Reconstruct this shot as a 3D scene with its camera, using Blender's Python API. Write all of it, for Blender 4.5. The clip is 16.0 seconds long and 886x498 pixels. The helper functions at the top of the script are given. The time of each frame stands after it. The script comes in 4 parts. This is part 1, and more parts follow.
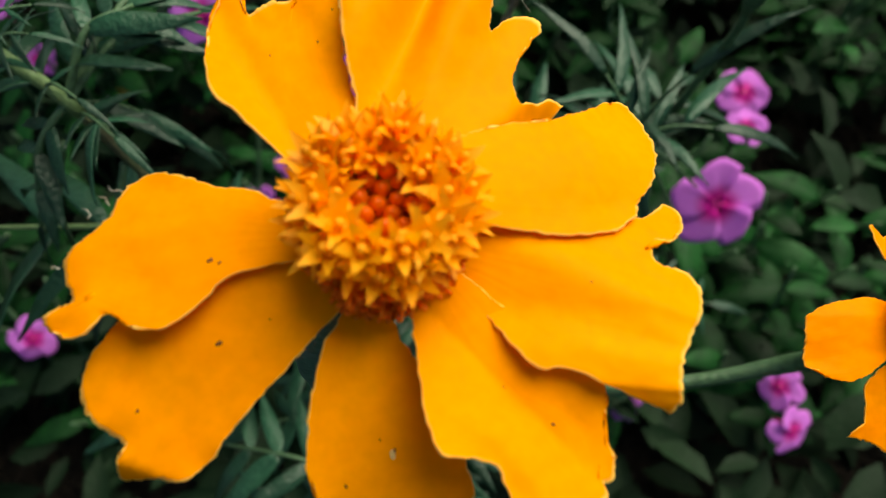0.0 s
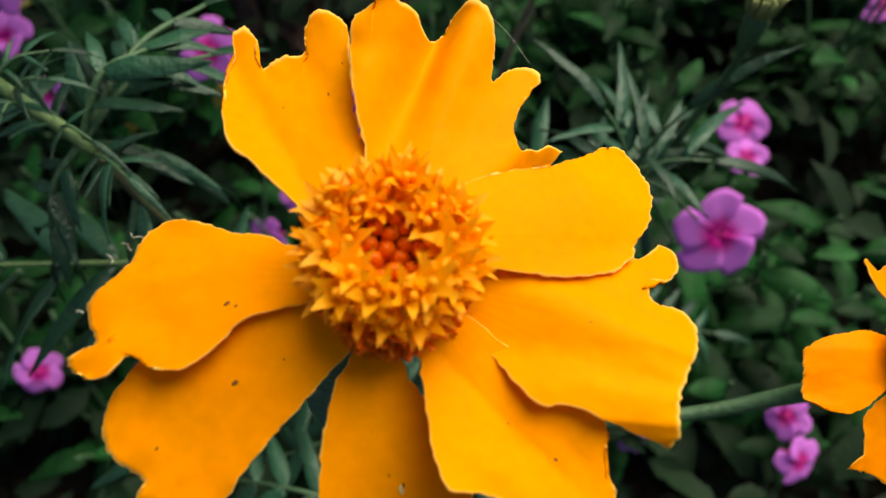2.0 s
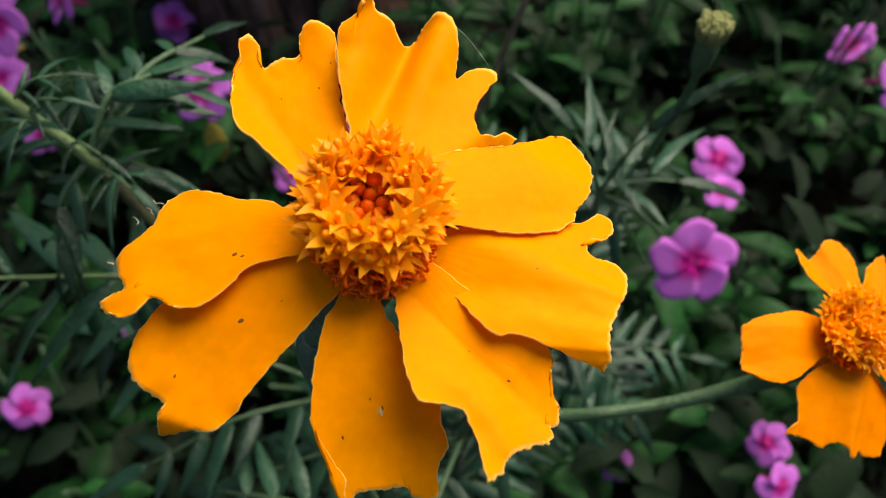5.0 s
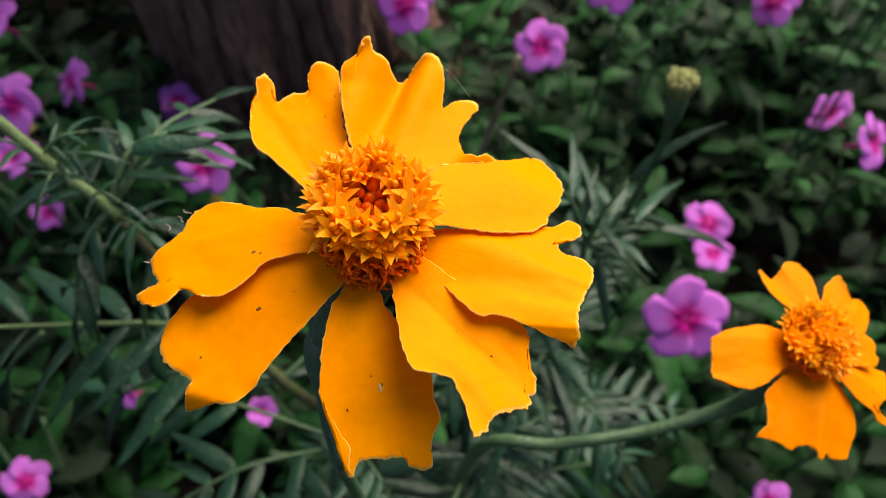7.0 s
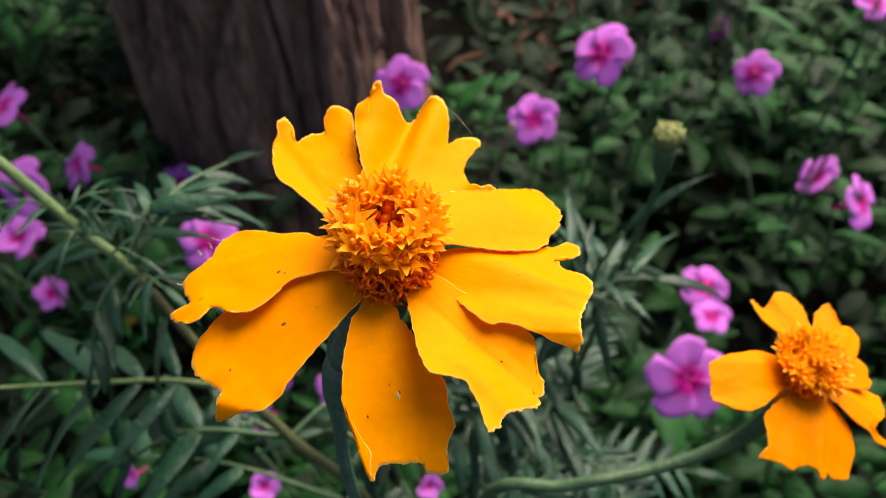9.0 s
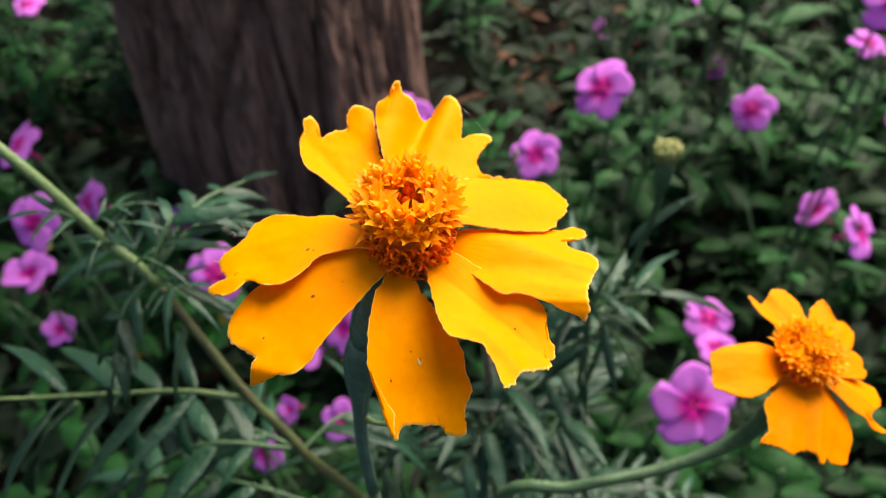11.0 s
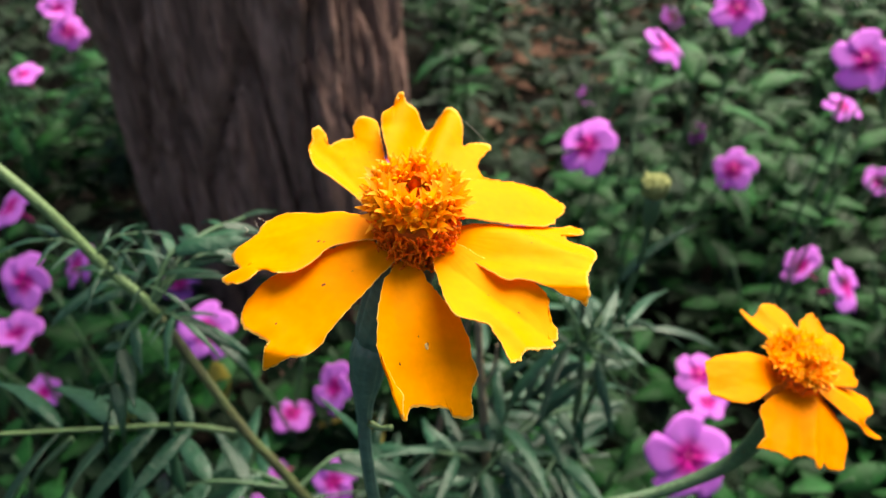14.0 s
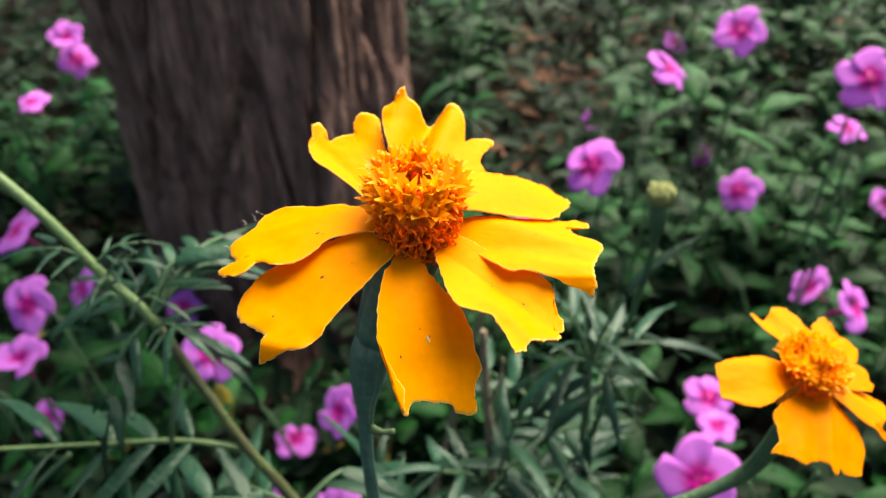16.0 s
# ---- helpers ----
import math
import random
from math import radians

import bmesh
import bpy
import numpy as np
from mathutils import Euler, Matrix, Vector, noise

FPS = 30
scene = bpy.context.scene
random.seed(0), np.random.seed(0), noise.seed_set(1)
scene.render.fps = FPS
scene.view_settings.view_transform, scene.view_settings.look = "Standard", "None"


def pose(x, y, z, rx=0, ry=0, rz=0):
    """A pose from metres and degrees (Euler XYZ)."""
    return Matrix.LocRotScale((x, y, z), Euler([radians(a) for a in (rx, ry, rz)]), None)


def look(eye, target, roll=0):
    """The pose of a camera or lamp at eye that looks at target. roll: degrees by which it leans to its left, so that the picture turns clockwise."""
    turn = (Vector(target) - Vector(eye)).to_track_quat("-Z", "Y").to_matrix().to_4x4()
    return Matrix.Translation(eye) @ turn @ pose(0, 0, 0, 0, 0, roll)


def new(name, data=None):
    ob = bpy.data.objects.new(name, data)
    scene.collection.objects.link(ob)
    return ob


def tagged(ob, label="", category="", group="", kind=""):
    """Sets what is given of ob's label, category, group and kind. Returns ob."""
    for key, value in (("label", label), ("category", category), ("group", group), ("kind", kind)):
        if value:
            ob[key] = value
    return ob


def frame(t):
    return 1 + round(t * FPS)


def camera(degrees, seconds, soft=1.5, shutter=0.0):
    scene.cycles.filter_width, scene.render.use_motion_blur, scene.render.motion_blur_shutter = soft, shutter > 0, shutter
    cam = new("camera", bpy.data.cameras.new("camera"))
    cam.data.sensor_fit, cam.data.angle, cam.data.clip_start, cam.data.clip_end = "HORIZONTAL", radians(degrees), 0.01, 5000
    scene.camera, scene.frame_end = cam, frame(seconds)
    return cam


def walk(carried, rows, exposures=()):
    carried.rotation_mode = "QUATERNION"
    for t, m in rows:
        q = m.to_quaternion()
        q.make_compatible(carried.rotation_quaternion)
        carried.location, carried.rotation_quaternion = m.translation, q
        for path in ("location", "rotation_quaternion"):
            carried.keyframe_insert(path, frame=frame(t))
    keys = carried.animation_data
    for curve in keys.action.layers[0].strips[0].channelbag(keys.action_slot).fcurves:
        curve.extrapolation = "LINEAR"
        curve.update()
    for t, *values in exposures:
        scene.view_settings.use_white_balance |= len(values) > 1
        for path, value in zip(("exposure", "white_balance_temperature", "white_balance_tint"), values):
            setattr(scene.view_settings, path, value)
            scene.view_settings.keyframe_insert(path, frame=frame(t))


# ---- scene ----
cam = camera(60.6, 16.0, 0.7)
PATH = [
    (0, (0.00407, 0.00202, 0.55366), (-0.03183, 0.43501, -0.34703), -1.87),
    (0.5, (0.00366, 0.00336, 0.55419), (-0.03566, 0.44289, -0.34318), -2.53),
    (1, (0.00318, 0.00366, 0.55479), (-0.03824, 0.44819, -0.34002), -2.69),
    (1.5, (0.00325, 0.00354, 0.55549), (-0.03434, 0.45455, -0.33624), -1.93),
    (2, (0.00400, 0.00167, 0.55661), (-0.03846, 0.46915, -0.32638), -2.64),
    (2.5, (0.00391, -0.00059, 0.55691), (-0.03851, 0.48050, -0.31874), -2.60),
    (3, (0.00453, -0.00353, 0.55925), (-0.03483, 0.48789, -0.31079), -2.19),
    (3.5, (0.00640, -0.00538, 0.56071), (-0.03775, 0.49356, -0.30480), -2.63),
    (4, (0.00626, -0.00766, 0.56209), (-0.02387, 0.50592, -0.29543), -1.48),
    (4.2, (0.00623, -0.00829, 0.56257), (-0.02154, 0.50356, -0.29606), -1.25),
    (6.3, (0.00643, -0.01831, 0.56628), (-0.01965, 0.54384, -0.26034), -1.19),
    (6.5, (0.00748, -0.02010, 0.56724), (-0.02009, 0.55278, -0.25194), -1.54),
    (7, (0.00768, -0.02398, 0.56833), (-0.01991, 0.57881, -0.22909), -1.87),
    (7.5, (0.00596, -0.02495, 0.56851), (-0.01602, 0.60344, -0.20907), -1.62),
    (8, (0.00594, -0.02864, 0.56839), (-0.01902, 0.61949, -0.19273), -2.39),
    (8.5, (0.00572, -0.03158, 0.56903), (-0.01937, 0.63590, -0.17517), -2.45),
    (9, (0.00641, -0.03375, 0.56923), (-0.01768, 0.64836, -0.16162), -2.88),
    (11.5, (0.00440, -0.04654, 0.56872), (-0.02015, 0.68657, -0.11094), -3.30),
    (12, (0.00471, -0.04793, 0.56780), (-0.01185, 0.69573, -0.10056), -2.96),
    (12.5, (0.00509, -0.04955, 0.56658), (-0.00656, 0.70004, -0.09523), -2.77),
    (13, (0.00523, -0.05272, 0.56638), (-0.00695, 0.70879, -0.08165), -3.03),
    (13.5, (0.00320, -0.05527, 0.56556), (-0.00660, 0.71932, -0.06683), -2.85),
    (14, (0.00202, -0.05433, 0.56418), (-0.00419, 0.72848, -0.05805), -2.63),
    (14.5, (0.00075, -0.05169, 0.56264), (-0.00341, 0.73326, -0.05690), -2.52),
    (15, (0.00082, -0.05257, 0.56278), (-0.00432, 0.73985, -0.04718), -2.57),
    (15.5, (0.00186, -0.05396, 0.56022), (-0.00712, 0.74161, -0.04557), -2.88),
    (16, (0.00226, -0.05520, 0.55893), (-0.00961, 0.75012, -0.03378), -3.15),
]
EXPOSURES = [(0, 0.50, 7200, -8), (4, 0.55, 7200, 0), (6.5, 0.66, 7200, 8), (9, 0.98, 7200, 7), (12.5, 1.25, 7200, 3), (16, 1.44, 7200, -2)]
walk(cam, [(t, look(eye, target, roll)) for t, eye, target, roll in PATH], EXPOSURES)
cam.data.dof.use_dof = True
cam.data.dof.focus_distance = 0.080
cam.data.dof.aperture_fstop = 35.0

# ---- world, sun ----
world = bpy.data.worlds.new("world")
scene.world = world
world.use_nodes = True
wn = world.node_tree
sky = wn.nodes.new("ShaderNodeTexSky")
sky.sky_type = "NISHITA"
sky.sun_disc = False
sky.sun_elevation = radians(52)
sky.sun_rotation = radians(36)
wn.links.new(sky.outputs[0], wn.nodes["Background"].inputs[0])
wn.nodes["Background"].inputs[1].default_value = 0.070
sun = new("sun", bpy.data.lights.new("sun", "SUN"))
sun.data.energy, sun.data.angle, sun.data.color = 4.9, radians(60), (1.0, 0.94, 0.84)
sun.matrix_world = look((0.35, 0.49, 0.80), (0, 0, 0))


# ---- materials ----
def material(name, colour, rough=0.6, second=None, scale=60.0, fine=400.0, bump=0.15, through_light=0.0, through_colour=None, gloss=0.3, coords="Object", detail=0.5, per_object=0.0, stretch=None):
    """A two-scale procedural surface; through_light is the share of light that passes a thin leaf or petal."""
    m = bpy.data.materials.new(name)
    m.use_nodes = True
    nt = m.node_tree
    N, L = nt.nodes, nt.links
    b = N["Principled BSDF"]
    tc = N.new("ShaderNodeTexCoord")
    n1, n2 = N.new("ShaderNodeTexNoise"), N.new("ShaderNodeTexNoise")
    n1.inputs["Scale"].default_value, n2.inputs["Scale"].default_value = scale, fine
    n1.inputs["Detail"].default_value = 4
    n2.inputs["Detail"].default_value = 3
    where = tc.outputs[coords]
    if stretch:
        long = N.new("ShaderNodeMapping")
        long.inputs["Scale"].default_value = stretch
        L.new(where, long.inputs[0])
        where = long.outputs[0]
    for n in (n1, n2):
        L.new(where, n.inputs["Vector"])
    ramp = N.new("ShaderNodeMapRange")
    ramp.inputs[1].default_value, ramp.inputs[2].default_value = 0.3, 0.7
    L.new(n1.outputs[0], ramp.inputs[0])
    mix = N.new("ShaderNodeMix")
    mix.data_type = "RGBA"
    mix.inputs[6].default_value = (*colour, 1)
    mix.inputs[7].default_value = (*(second or [c * 0.6 for c in colour]), 1)
    L.new(ramp.outputs[0], mix.inputs[0])
    fin = N.new("ShaderNodeMix")
    fin.data_type, fin.blend_type = "RGBA", "MULTIPLY"
    L.new(mix.outputs[2], fin.inputs[6])
    grain = N.new("ShaderNodeMapRange")
    grain.inputs[1].default_value, grain.inputs[2].default_value = 0.3, 0.7
    grain.inputs[3].default_value, grain.inputs[4].default_value = 1 - detail * 0.5, 1 + detail * 0.3
    L.new(n2.outputs[0], grain.inputs[0])
    L.new(grain.outputs[0], fin.inputs[7])
    fin.inputs[0].default_value = 1.0
    colour_out = fin.outputs[2]
    if per_object:
        info = N.new("ShaderNodeObjectInfo")
        span = N.new("ShaderNodeMapRange")
        span.inputs[3].default_value, span.inputs[4].default_value = 1 - per_object, 1 + per_object
        L.new(info.outputs["Random"], span.inputs[0])
        vary = N.new("ShaderNodeMix")
        vary.data_type, vary.blend_type = "RGBA", "MULTIPLY"
        vary.inputs[0].default_value = 1.0
        L.new(colour_out, vary.inputs[6])
        L.new(span.outputs[0], vary.inputs[7])
        colour_out = vary.outputs[2]
    L.new(colour_out, b.inputs["Base Color"])
    b.inputs["Roughness"].default_value = rough
    b.inputs["Specular IOR Level"].default_value = gloss
    bp = N.new("ShaderNodeBump")
    bp.inputs["Strength"].default_value, bp.inputs["Distance"].default_value = bump, 0.3 / scale if scale > 0 else 0.001
    L.new(n2.outputs[0], bp.inputs["Height"])
    L.new(bp.outputs[0], b.inputs["Normal"])
    if through_light:
        tr = N.new("ShaderNodeBsdfTranslucent")
        tint = N.new("ShaderNodeMix")
        tint.data_type, tint.blend_type = "RGBA", "MULTIPLY"
        tint.inputs[0].default_value = 1.0
        L.new(colour_out, tint.inputs[6])
        tint.inputs[7].default_value = (*(through_colour or (1, 1, 1)), 1)
        L.new(tint.outputs[2], tr.inputs[0])
        ms = N.new("ShaderNodeMixShader")
        ms.inputs[0].default_value = through_light
        L.new(b.outputs[0], ms.inputs[1])
        L.new(tr.outputs[0], ms.inputs[2])
        L.new(ms.outputs[0], N["Material Output"].inputs[0])
    return m


def petal_material(name, colour, second, streak, through_light):
    """Petal skin: long fine veins along the petal (its UV), soft blotches, light passing through."""
    m = material(name, colour, 0.6, second, 90, 900, 0.05, through_light, (1.0, 1.3, 1.0), 0.06, detail=0.10)
    nt = m.node_tree
    N, L = nt.nodes, nt.links
    uv = N.new("ShaderNodeUVMap")
    stretch = N.new("ShaderNodeMapping")
    stretch.inputs["Scale"].default_value = (0.8, 14.0, 1.0)
    vein = N.new("ShaderNodeTexNoise")
    vein.inputs["Scale"].default_value = 1.0
    vein.inputs["Detail"].default_value = 3
    L.new(uv.outputs[0], stretch.inputs[0])
    L.new(stretch.outputs[0], vein.inputs["Vector"])
    bump = N["Bump"]
    bump.inputs["Strength"].default_value = streak
    bump.inputs["Distance"].default_value = 0.0006
    L.new(vein.outputs[0], bump.inputs["Height"])
    return m


def pale_rim(m, colour, wide):
    """A paler, drier margin along the edge of a petal, by its UV."""
    nt = m.node_tree
    N, L = nt.nodes, nt.links
    part_uv = N.new("ShaderNodeSeparateXYZ")
    L.new(N["UV Map"].outputs[0], part_uv.inputs[0])
    off = N.new("ShaderNodeMath")
    off.operation = "SUBTRACT"
    off.inputs[1].default_value = 0.5
    L.new(part_uv.outputs[1], off.inputs[0])
    away = N.new("ShaderNodeMath")
    away.operation = "ABSOLUTE"
    L.new(off.outputs[0], away.inputs[0])
    double = N.new("ShaderNodeMath")
    double.operation = "MULTIPLY"
    double.inputs[1].default_value = 2.0
    L.new(away.outputs[0], double.inputs[0])
    most = N.new("ShaderNodeMath")
    most.operation = "MAXIMUM"
    L.new(double.outputs[0], most.inputs[0])
    L.new(part_uv.outputs[0], most.inputs[1])
    rim = N.new("ShaderNodeMapRange")
    rim.inputs[1].default_value, rim.inputs[2].default_value = 1 - wide, 1.0
    L.new(most.outputs[0], rim.inputs[0])
    blend = N.new("ShaderNodeMix")
    blend.data_type = "RGBA"
    blend.inputs[7].default_value = (*colour, 1)
    L.new(rim.outputs[0], blend.inputs[0])
    old = N["Principled BSDF"].inputs["Base Color"].links[0].from_socket
    users = [l.to_socket for l in old.links]
    L.new(old, blend.inputs[6])
    for u in users:
        L.new(blend.outputs[2], u)
    return m


def two_toned(m, inner, reach):
    """Colours the foot of a petal, up to reach of its length."""
    nt = m.node_tree
    N, L = nt.nodes, nt.links
    part_uv = N.new("ShaderNodeSeparateXYZ")
    L.new(N["UV Map"].outputs[0], part_uv.inputs[0])
    foot = N.new("ShaderNodeMapRange")
    foot.inputs[1].default_value, foot.inputs[2].default_value = 0.12, reach
    foot.inputs[3].default_value, foot.inputs[4].default_value = 1.0, 0.0
    foot.interpolation_type = "SMOOTHSTEP"
    L.new(part_uv.outputs[0], foot.inputs[0])
    blend = N.new("ShaderNodeMix")
    blend.data_type = "RGBA"
    blend.inputs[7].default_value = (*inner, 1)
    L.new(foot.outputs[0], blend.inputs[0])
    base = N["Principled BSDF"].inputs["Base Color"]
    old = base.links[0].from_socket
    users = [l.to_socket for l in old.links]
    L.new(old, blend.inputs[6])
    for u in users:
        L.new(blend.outputs[2], u)
    return m


RAY = pale_rim(petal_material("marigold_ray", (0.96, 0.285, 0.001), (0.96, 0.325, 0.001), 0.10, 0.28), (0.98, 0.60, 0.14), 0.018)
RAY_DEEP = pale_rim(petal_material("marigold_ray_deep", (0.90, 0.225, 0.001), (0.92, 0.27, 0.001), 0.12, 0.28), (0.96, 0.46, 0.06), 0.014)
FLORET = material("marigold_floret", (1.0, 0.48, 0.015), 0.55, (1.0, 0.38, 0.010), 300, 1500, 0.05, 0.45, (1.0, 1.1, 1), 0.3, detail=0.2, per_object=0.12)
FLORET_BUD = material("marigold_floret_bud", (0.88, 0.17, 0.006), 0.4, (0.74, 0.11, 0.005), 400, 1500, 0.1, 0.1, None, 0.4, detail=0.3, per_object=0.2)
STIGMA = material("marigold_stigma", (1.0, 0.31, 0.012), 0.45, (0.95, 0.20, 0.008), 400, 1500, 0.1, 0.45, None, 0.3, per_object=0.15)
RECEPTACLE = material("receptacle", (0.90, 0.22, 0.008), 0.7, (0.78, 0.15, 0.008), 300, 1200, 0.3)
SPOT = material("petal_spot", (0.10, 0.03, 0.004), 0.8, (0.2, 0.07, 0.006), 900, 3000)
PALE_SPOT = material("pale_spot", (0.75, 0.5, 0.2), 0.7, (0.5, 0.3, 0.1), 900, 3000)
CALYX = material("marigold_calyx", (0.090, 0.160, 0.120), 0.42, (0.050, 0.10, 0.080), 250, 900, 0.2, 0.0, None, 0.5)
GREEN_STEM = material("green_stem", (0.065, 0.12, 0.055), 0.5, (0.045, 0.085, 0.045), 150, 900, 0.2, 0.0, None, 0.35)
PALE_STEM = material("pale_stem", (0.145, 0.21, 0.085), 0.5, (0.10, 0.15, 0.06), 150, 900, 0.2, 0.0, None, 0.35)
OLIVE_STEM = material("olive_stem", (0.095, 0.115, 0.045), 0.6, (0.075, 0.065, 0.035), 120, 900, 0.3)
MARIGOLD_LEAF = material("marigold_leaf", (0.019, 0.066, 0.036), 0.4, (0.010, 0.037, 0.021), 90, 700, 0.25, 0.2, (1.2, 1.5, 0.6), 0.42, per_object=0.5)
LEAF = material("periwinkle_leaf", (0.013, 0.068, 0.015), 0.5, (0.005, 0.027, 0.006), 60, 500, 0.25, 0.2, (1.2, 1.5, 0.5), 0.13, per_object=0.7)
# near-black green: the shade in the gaps below the plants is in this colour
UNDER_SHADED = material("undergrowth_leaf_shaded", (0.009, 0.025, 0.009), 0.6, (0.004, 0.011, 0.005), 12, 400, 0.25, 0.15, (1.2, 1.5, 0.6), 0.15)
YELLOW_LEAF = material("yellowed_leaf", (0.42, 0.30, 0.04), 0.5, (0.25, 0.2, 0.04), 60, 500, 0.2, 0.2)
PINK = two_toned(petal_material("periwinkle_petal", (0.70, 0.16, 0.78), (0.78, 0.27, 0.84), 0.25, 0.45), (0.64, 0.010, 0.36), 0.56)
EYE_RED = material("periwinkle_eye", (0.50, 0.01, 0.22), 0.6, (0.40, 0.008, 0.16), 300, 900)
DRY_HEAD = material("dry_head", (0.30, 0.30, 0.12), 0.8, (0.18, 0.19, 0.07), 400, 1200, 0.4)
BARK = material("bark", (0.29, 0.162, 0.142), 0.9, (0.105, 0.058, 0.050), 26, 170, 1.0, 0, None, 0.12, detail=0.9, stretch=(1, 1, 0.22))
# soil colour taken darker to hold the shade between plants and beside the trunk
SOIL = material("soil", (0.020, 0.014, 0.011), 0.95, (0.009, 0.007, 0.006), 9, 120, 0.9, 0, None, 0.1, detail=0.9)
LITTER = material("dry_leaf_litter", (0.30, 0.15, 0.105), 0.8, (0.15, 0.075, 0.055), 14, 300, 0.4, 0.1)
WEB = material("hair", (0.5, 0.45, 0.4), 0.6)
TWIG = material("twig", (0.24, 0.17, 0.12), 0.8, (0.14, 0.1, 0.07), 60, 400, 0.4)


# ---- building helpers ----
def smooth(bm):
    for f in bm.faces:
        f.smooth = True


def to_mesh(name, bm, mat):
    me = bpy.data.meshes.new(name)
    smooth(bm)
    bm.to_mesh(me)
    bm.free()
    me.materials.append(mat)
    return me


def thing(name, place, label, category, group="", kind=""):
    ob = new(name)
    ob.location = place
    ob.empty_display_size = 0.01
    return tagged(ob, label, category, group, kind)


def origin(ob):
    """Where a thing or part stands in the world, while it is being built."""
    p = Vector()
    while ob is not None:
        p += ob.location
        ob = ob.parent
    return p


def part(name, bm, mat, parent, label=""):
    """One mesh object under a thing or part; the bmesh is in world coordinates."""
    bm.transform(Matrix.Translation(-origin(parent)))
    ob = new(name, to_mesh(name, bm, mat))
    ob.parent = parent
    return tagged(ob, label)


def placed(name, me, parent, m, label=""):
    """One object on shared mesh data under a thing or part, at the world matrix m (the parent is unturned)."""
    ob = new(name, me)
    ob.parent = parent
    ob.matrix_local = Matrix.Translation(-origin(parent)) @ m
    return tagged(ob, label)


def spline(points, steps):
    """Points along a Catmull-Rom curve."""
    p = [Vector(q) for q in points]
    p = [2 * p[0] - p[1], *p, 2 * p[-1] - p[-2]]
    made = []
    for i in range(1, len(p) - 2):
        for k in range(steps):
            t = k / steps
            a, b, c, d = p[i - 1:i + 3]
            made.append(0.5 * (2 * b + (c - a) * t + (2 * a - 5 * b + 4 * c - d) * t * t + (3 * b - a - 3 * c + d) * t ** 3))
    made.append(p[-2])
    return made


def tube(bm, points, radii, sides=8, rough=0.0, flutes=0, deep=0.0):
    """A closed tube along points; radii is a list spread evenly along it; flutes are shallow grooves along it."""
    rings = []
    n = len(points)
    side = Vector((1, 0, 0))
    for i, p in enumerate(points):
        d = (points[min(i + 1, n - 1)] - points[max(i - 1, 0)]).normalized()
        side = side - d * side.dot(d)
        if side.length < 1e-4:
            side = d.orthogonal()
        side.normalize()
        up = d.cross(side)
        x = i / max(n - 1, 1) * (len(radii) - 1)
        k = min(int(x), len(radii) - 2)
        r = radii[k] + (radii[k + 1] - radii[k]) * (x - k)
        ring = []
        for j in range(sides):
            a = 2 * math.pi * j / sides
            rr = r * (1 + rough * noise.noise(p * 300 + Vector((j, 0, 0))) - deep * max(0.0, math.cos(flutes * a)) ** 3)
            ring.append(bm.verts.new(p + side * (rr * math.cos(a)) + up * (rr * math.sin(a))))
        rings.append(ring)
    for a, b in zip(rings, rings[1:]):
        for j in range(sides):
            bm.faces.new((a[j], a[(j + 1) % sides], b[(j + 1) % sides], b[j]))
    bm.faces.new(rings[0][::-1])
    bm.faces.new(rings[-1])


def shell(bm, thick):
    """Gives a sheet its thickness: a second skin below and a closed rim."""
    bm.normal_update()
    top = list(bm.verts)
    low = {v: bm.verts.new(v.co - v.normal * thick) for v in top}
    uv = bm.loops.layers.uv.active
    faces, rim = list(bm.faces), [e for e in bm.edges if e.is_boundary]
    for f in faces:
        g = bm.faces.new([low[v] for v in reversed(f.verts)])
        if uv:
            for l, k in zip(g.loops, reversed(f.loops)):
                l[uv].uv = k[uv].uv
    for e in rim:
        l = e.link_loops[0]
        a, b = l.vert, l.link_loop_next.vert
        g = bm.faces.new((b, a, low[a], low[b]))
        if uv:
            for q in g.loops:
                q[uv].uv = l[uv].uv


def sheet(nu, nv, place):
    """A grid of nu by nv cells; place(s, w) with s 0..1 along and w -1..1 across; UV is (s, w)."""
    bm = bmesh.new()
    uv = bm.loops.layers.uv.new("UVMap")
    grid = [[bm.verts.new(place(i / nu, 2 * j / nv - 1)) for j in range(nv + 1)] for i in range(nu + 1)]
    for i in range(nu):
        for j in range(nv):
            f = bm.faces.new((grid[i][j], grid[i + 1][j], grid[i + 1][j + 1], grid[i][j + 1]))
            for l, (a, b) in zip(f.loops, ((i, j), (i + 1, j), (i + 1, j + 1), (i, j + 1))):
                l[uv].uv = (a / nu, b / nv)
    return bm


# ---- ground ----
GROUND = -0.06


def ground_height(x, y):
    r = math.hypot(x, y - 0.4)
    soft = 1.0 / (1.0 + (r / 3.0) ** 2)
    return GROUND + soft * (0.018 * noise.noise(Vector((x * 2.1, y * 2.1, 0))) + 0.007 * noise.noise(Vector((x * 11, y * 11, 3))))


bm = bmesh.new()
steps = [-400, -120, -40, -15, -6, -3.2] + [-2.4 + 0.06 * i for i in range(81)] + [3.2, 6, 15, 40, 120, 400]
rows = [[bm.verts.new((x, y + 0.4, ground_height(x, y + 0.4))) for x in steps] for y in steps]
for a, b in zip(rows, rows[1:]):
    for i in range(len(steps) - 1):
        bm.faces.new((a[i], a[i + 1], b[i + 1], b[i]))
ground = tagged(new("ground", to_mesh("ground", bm, SOIL)), "garden soil under the plants, darkened for the shade there", "ground", kind="structure")

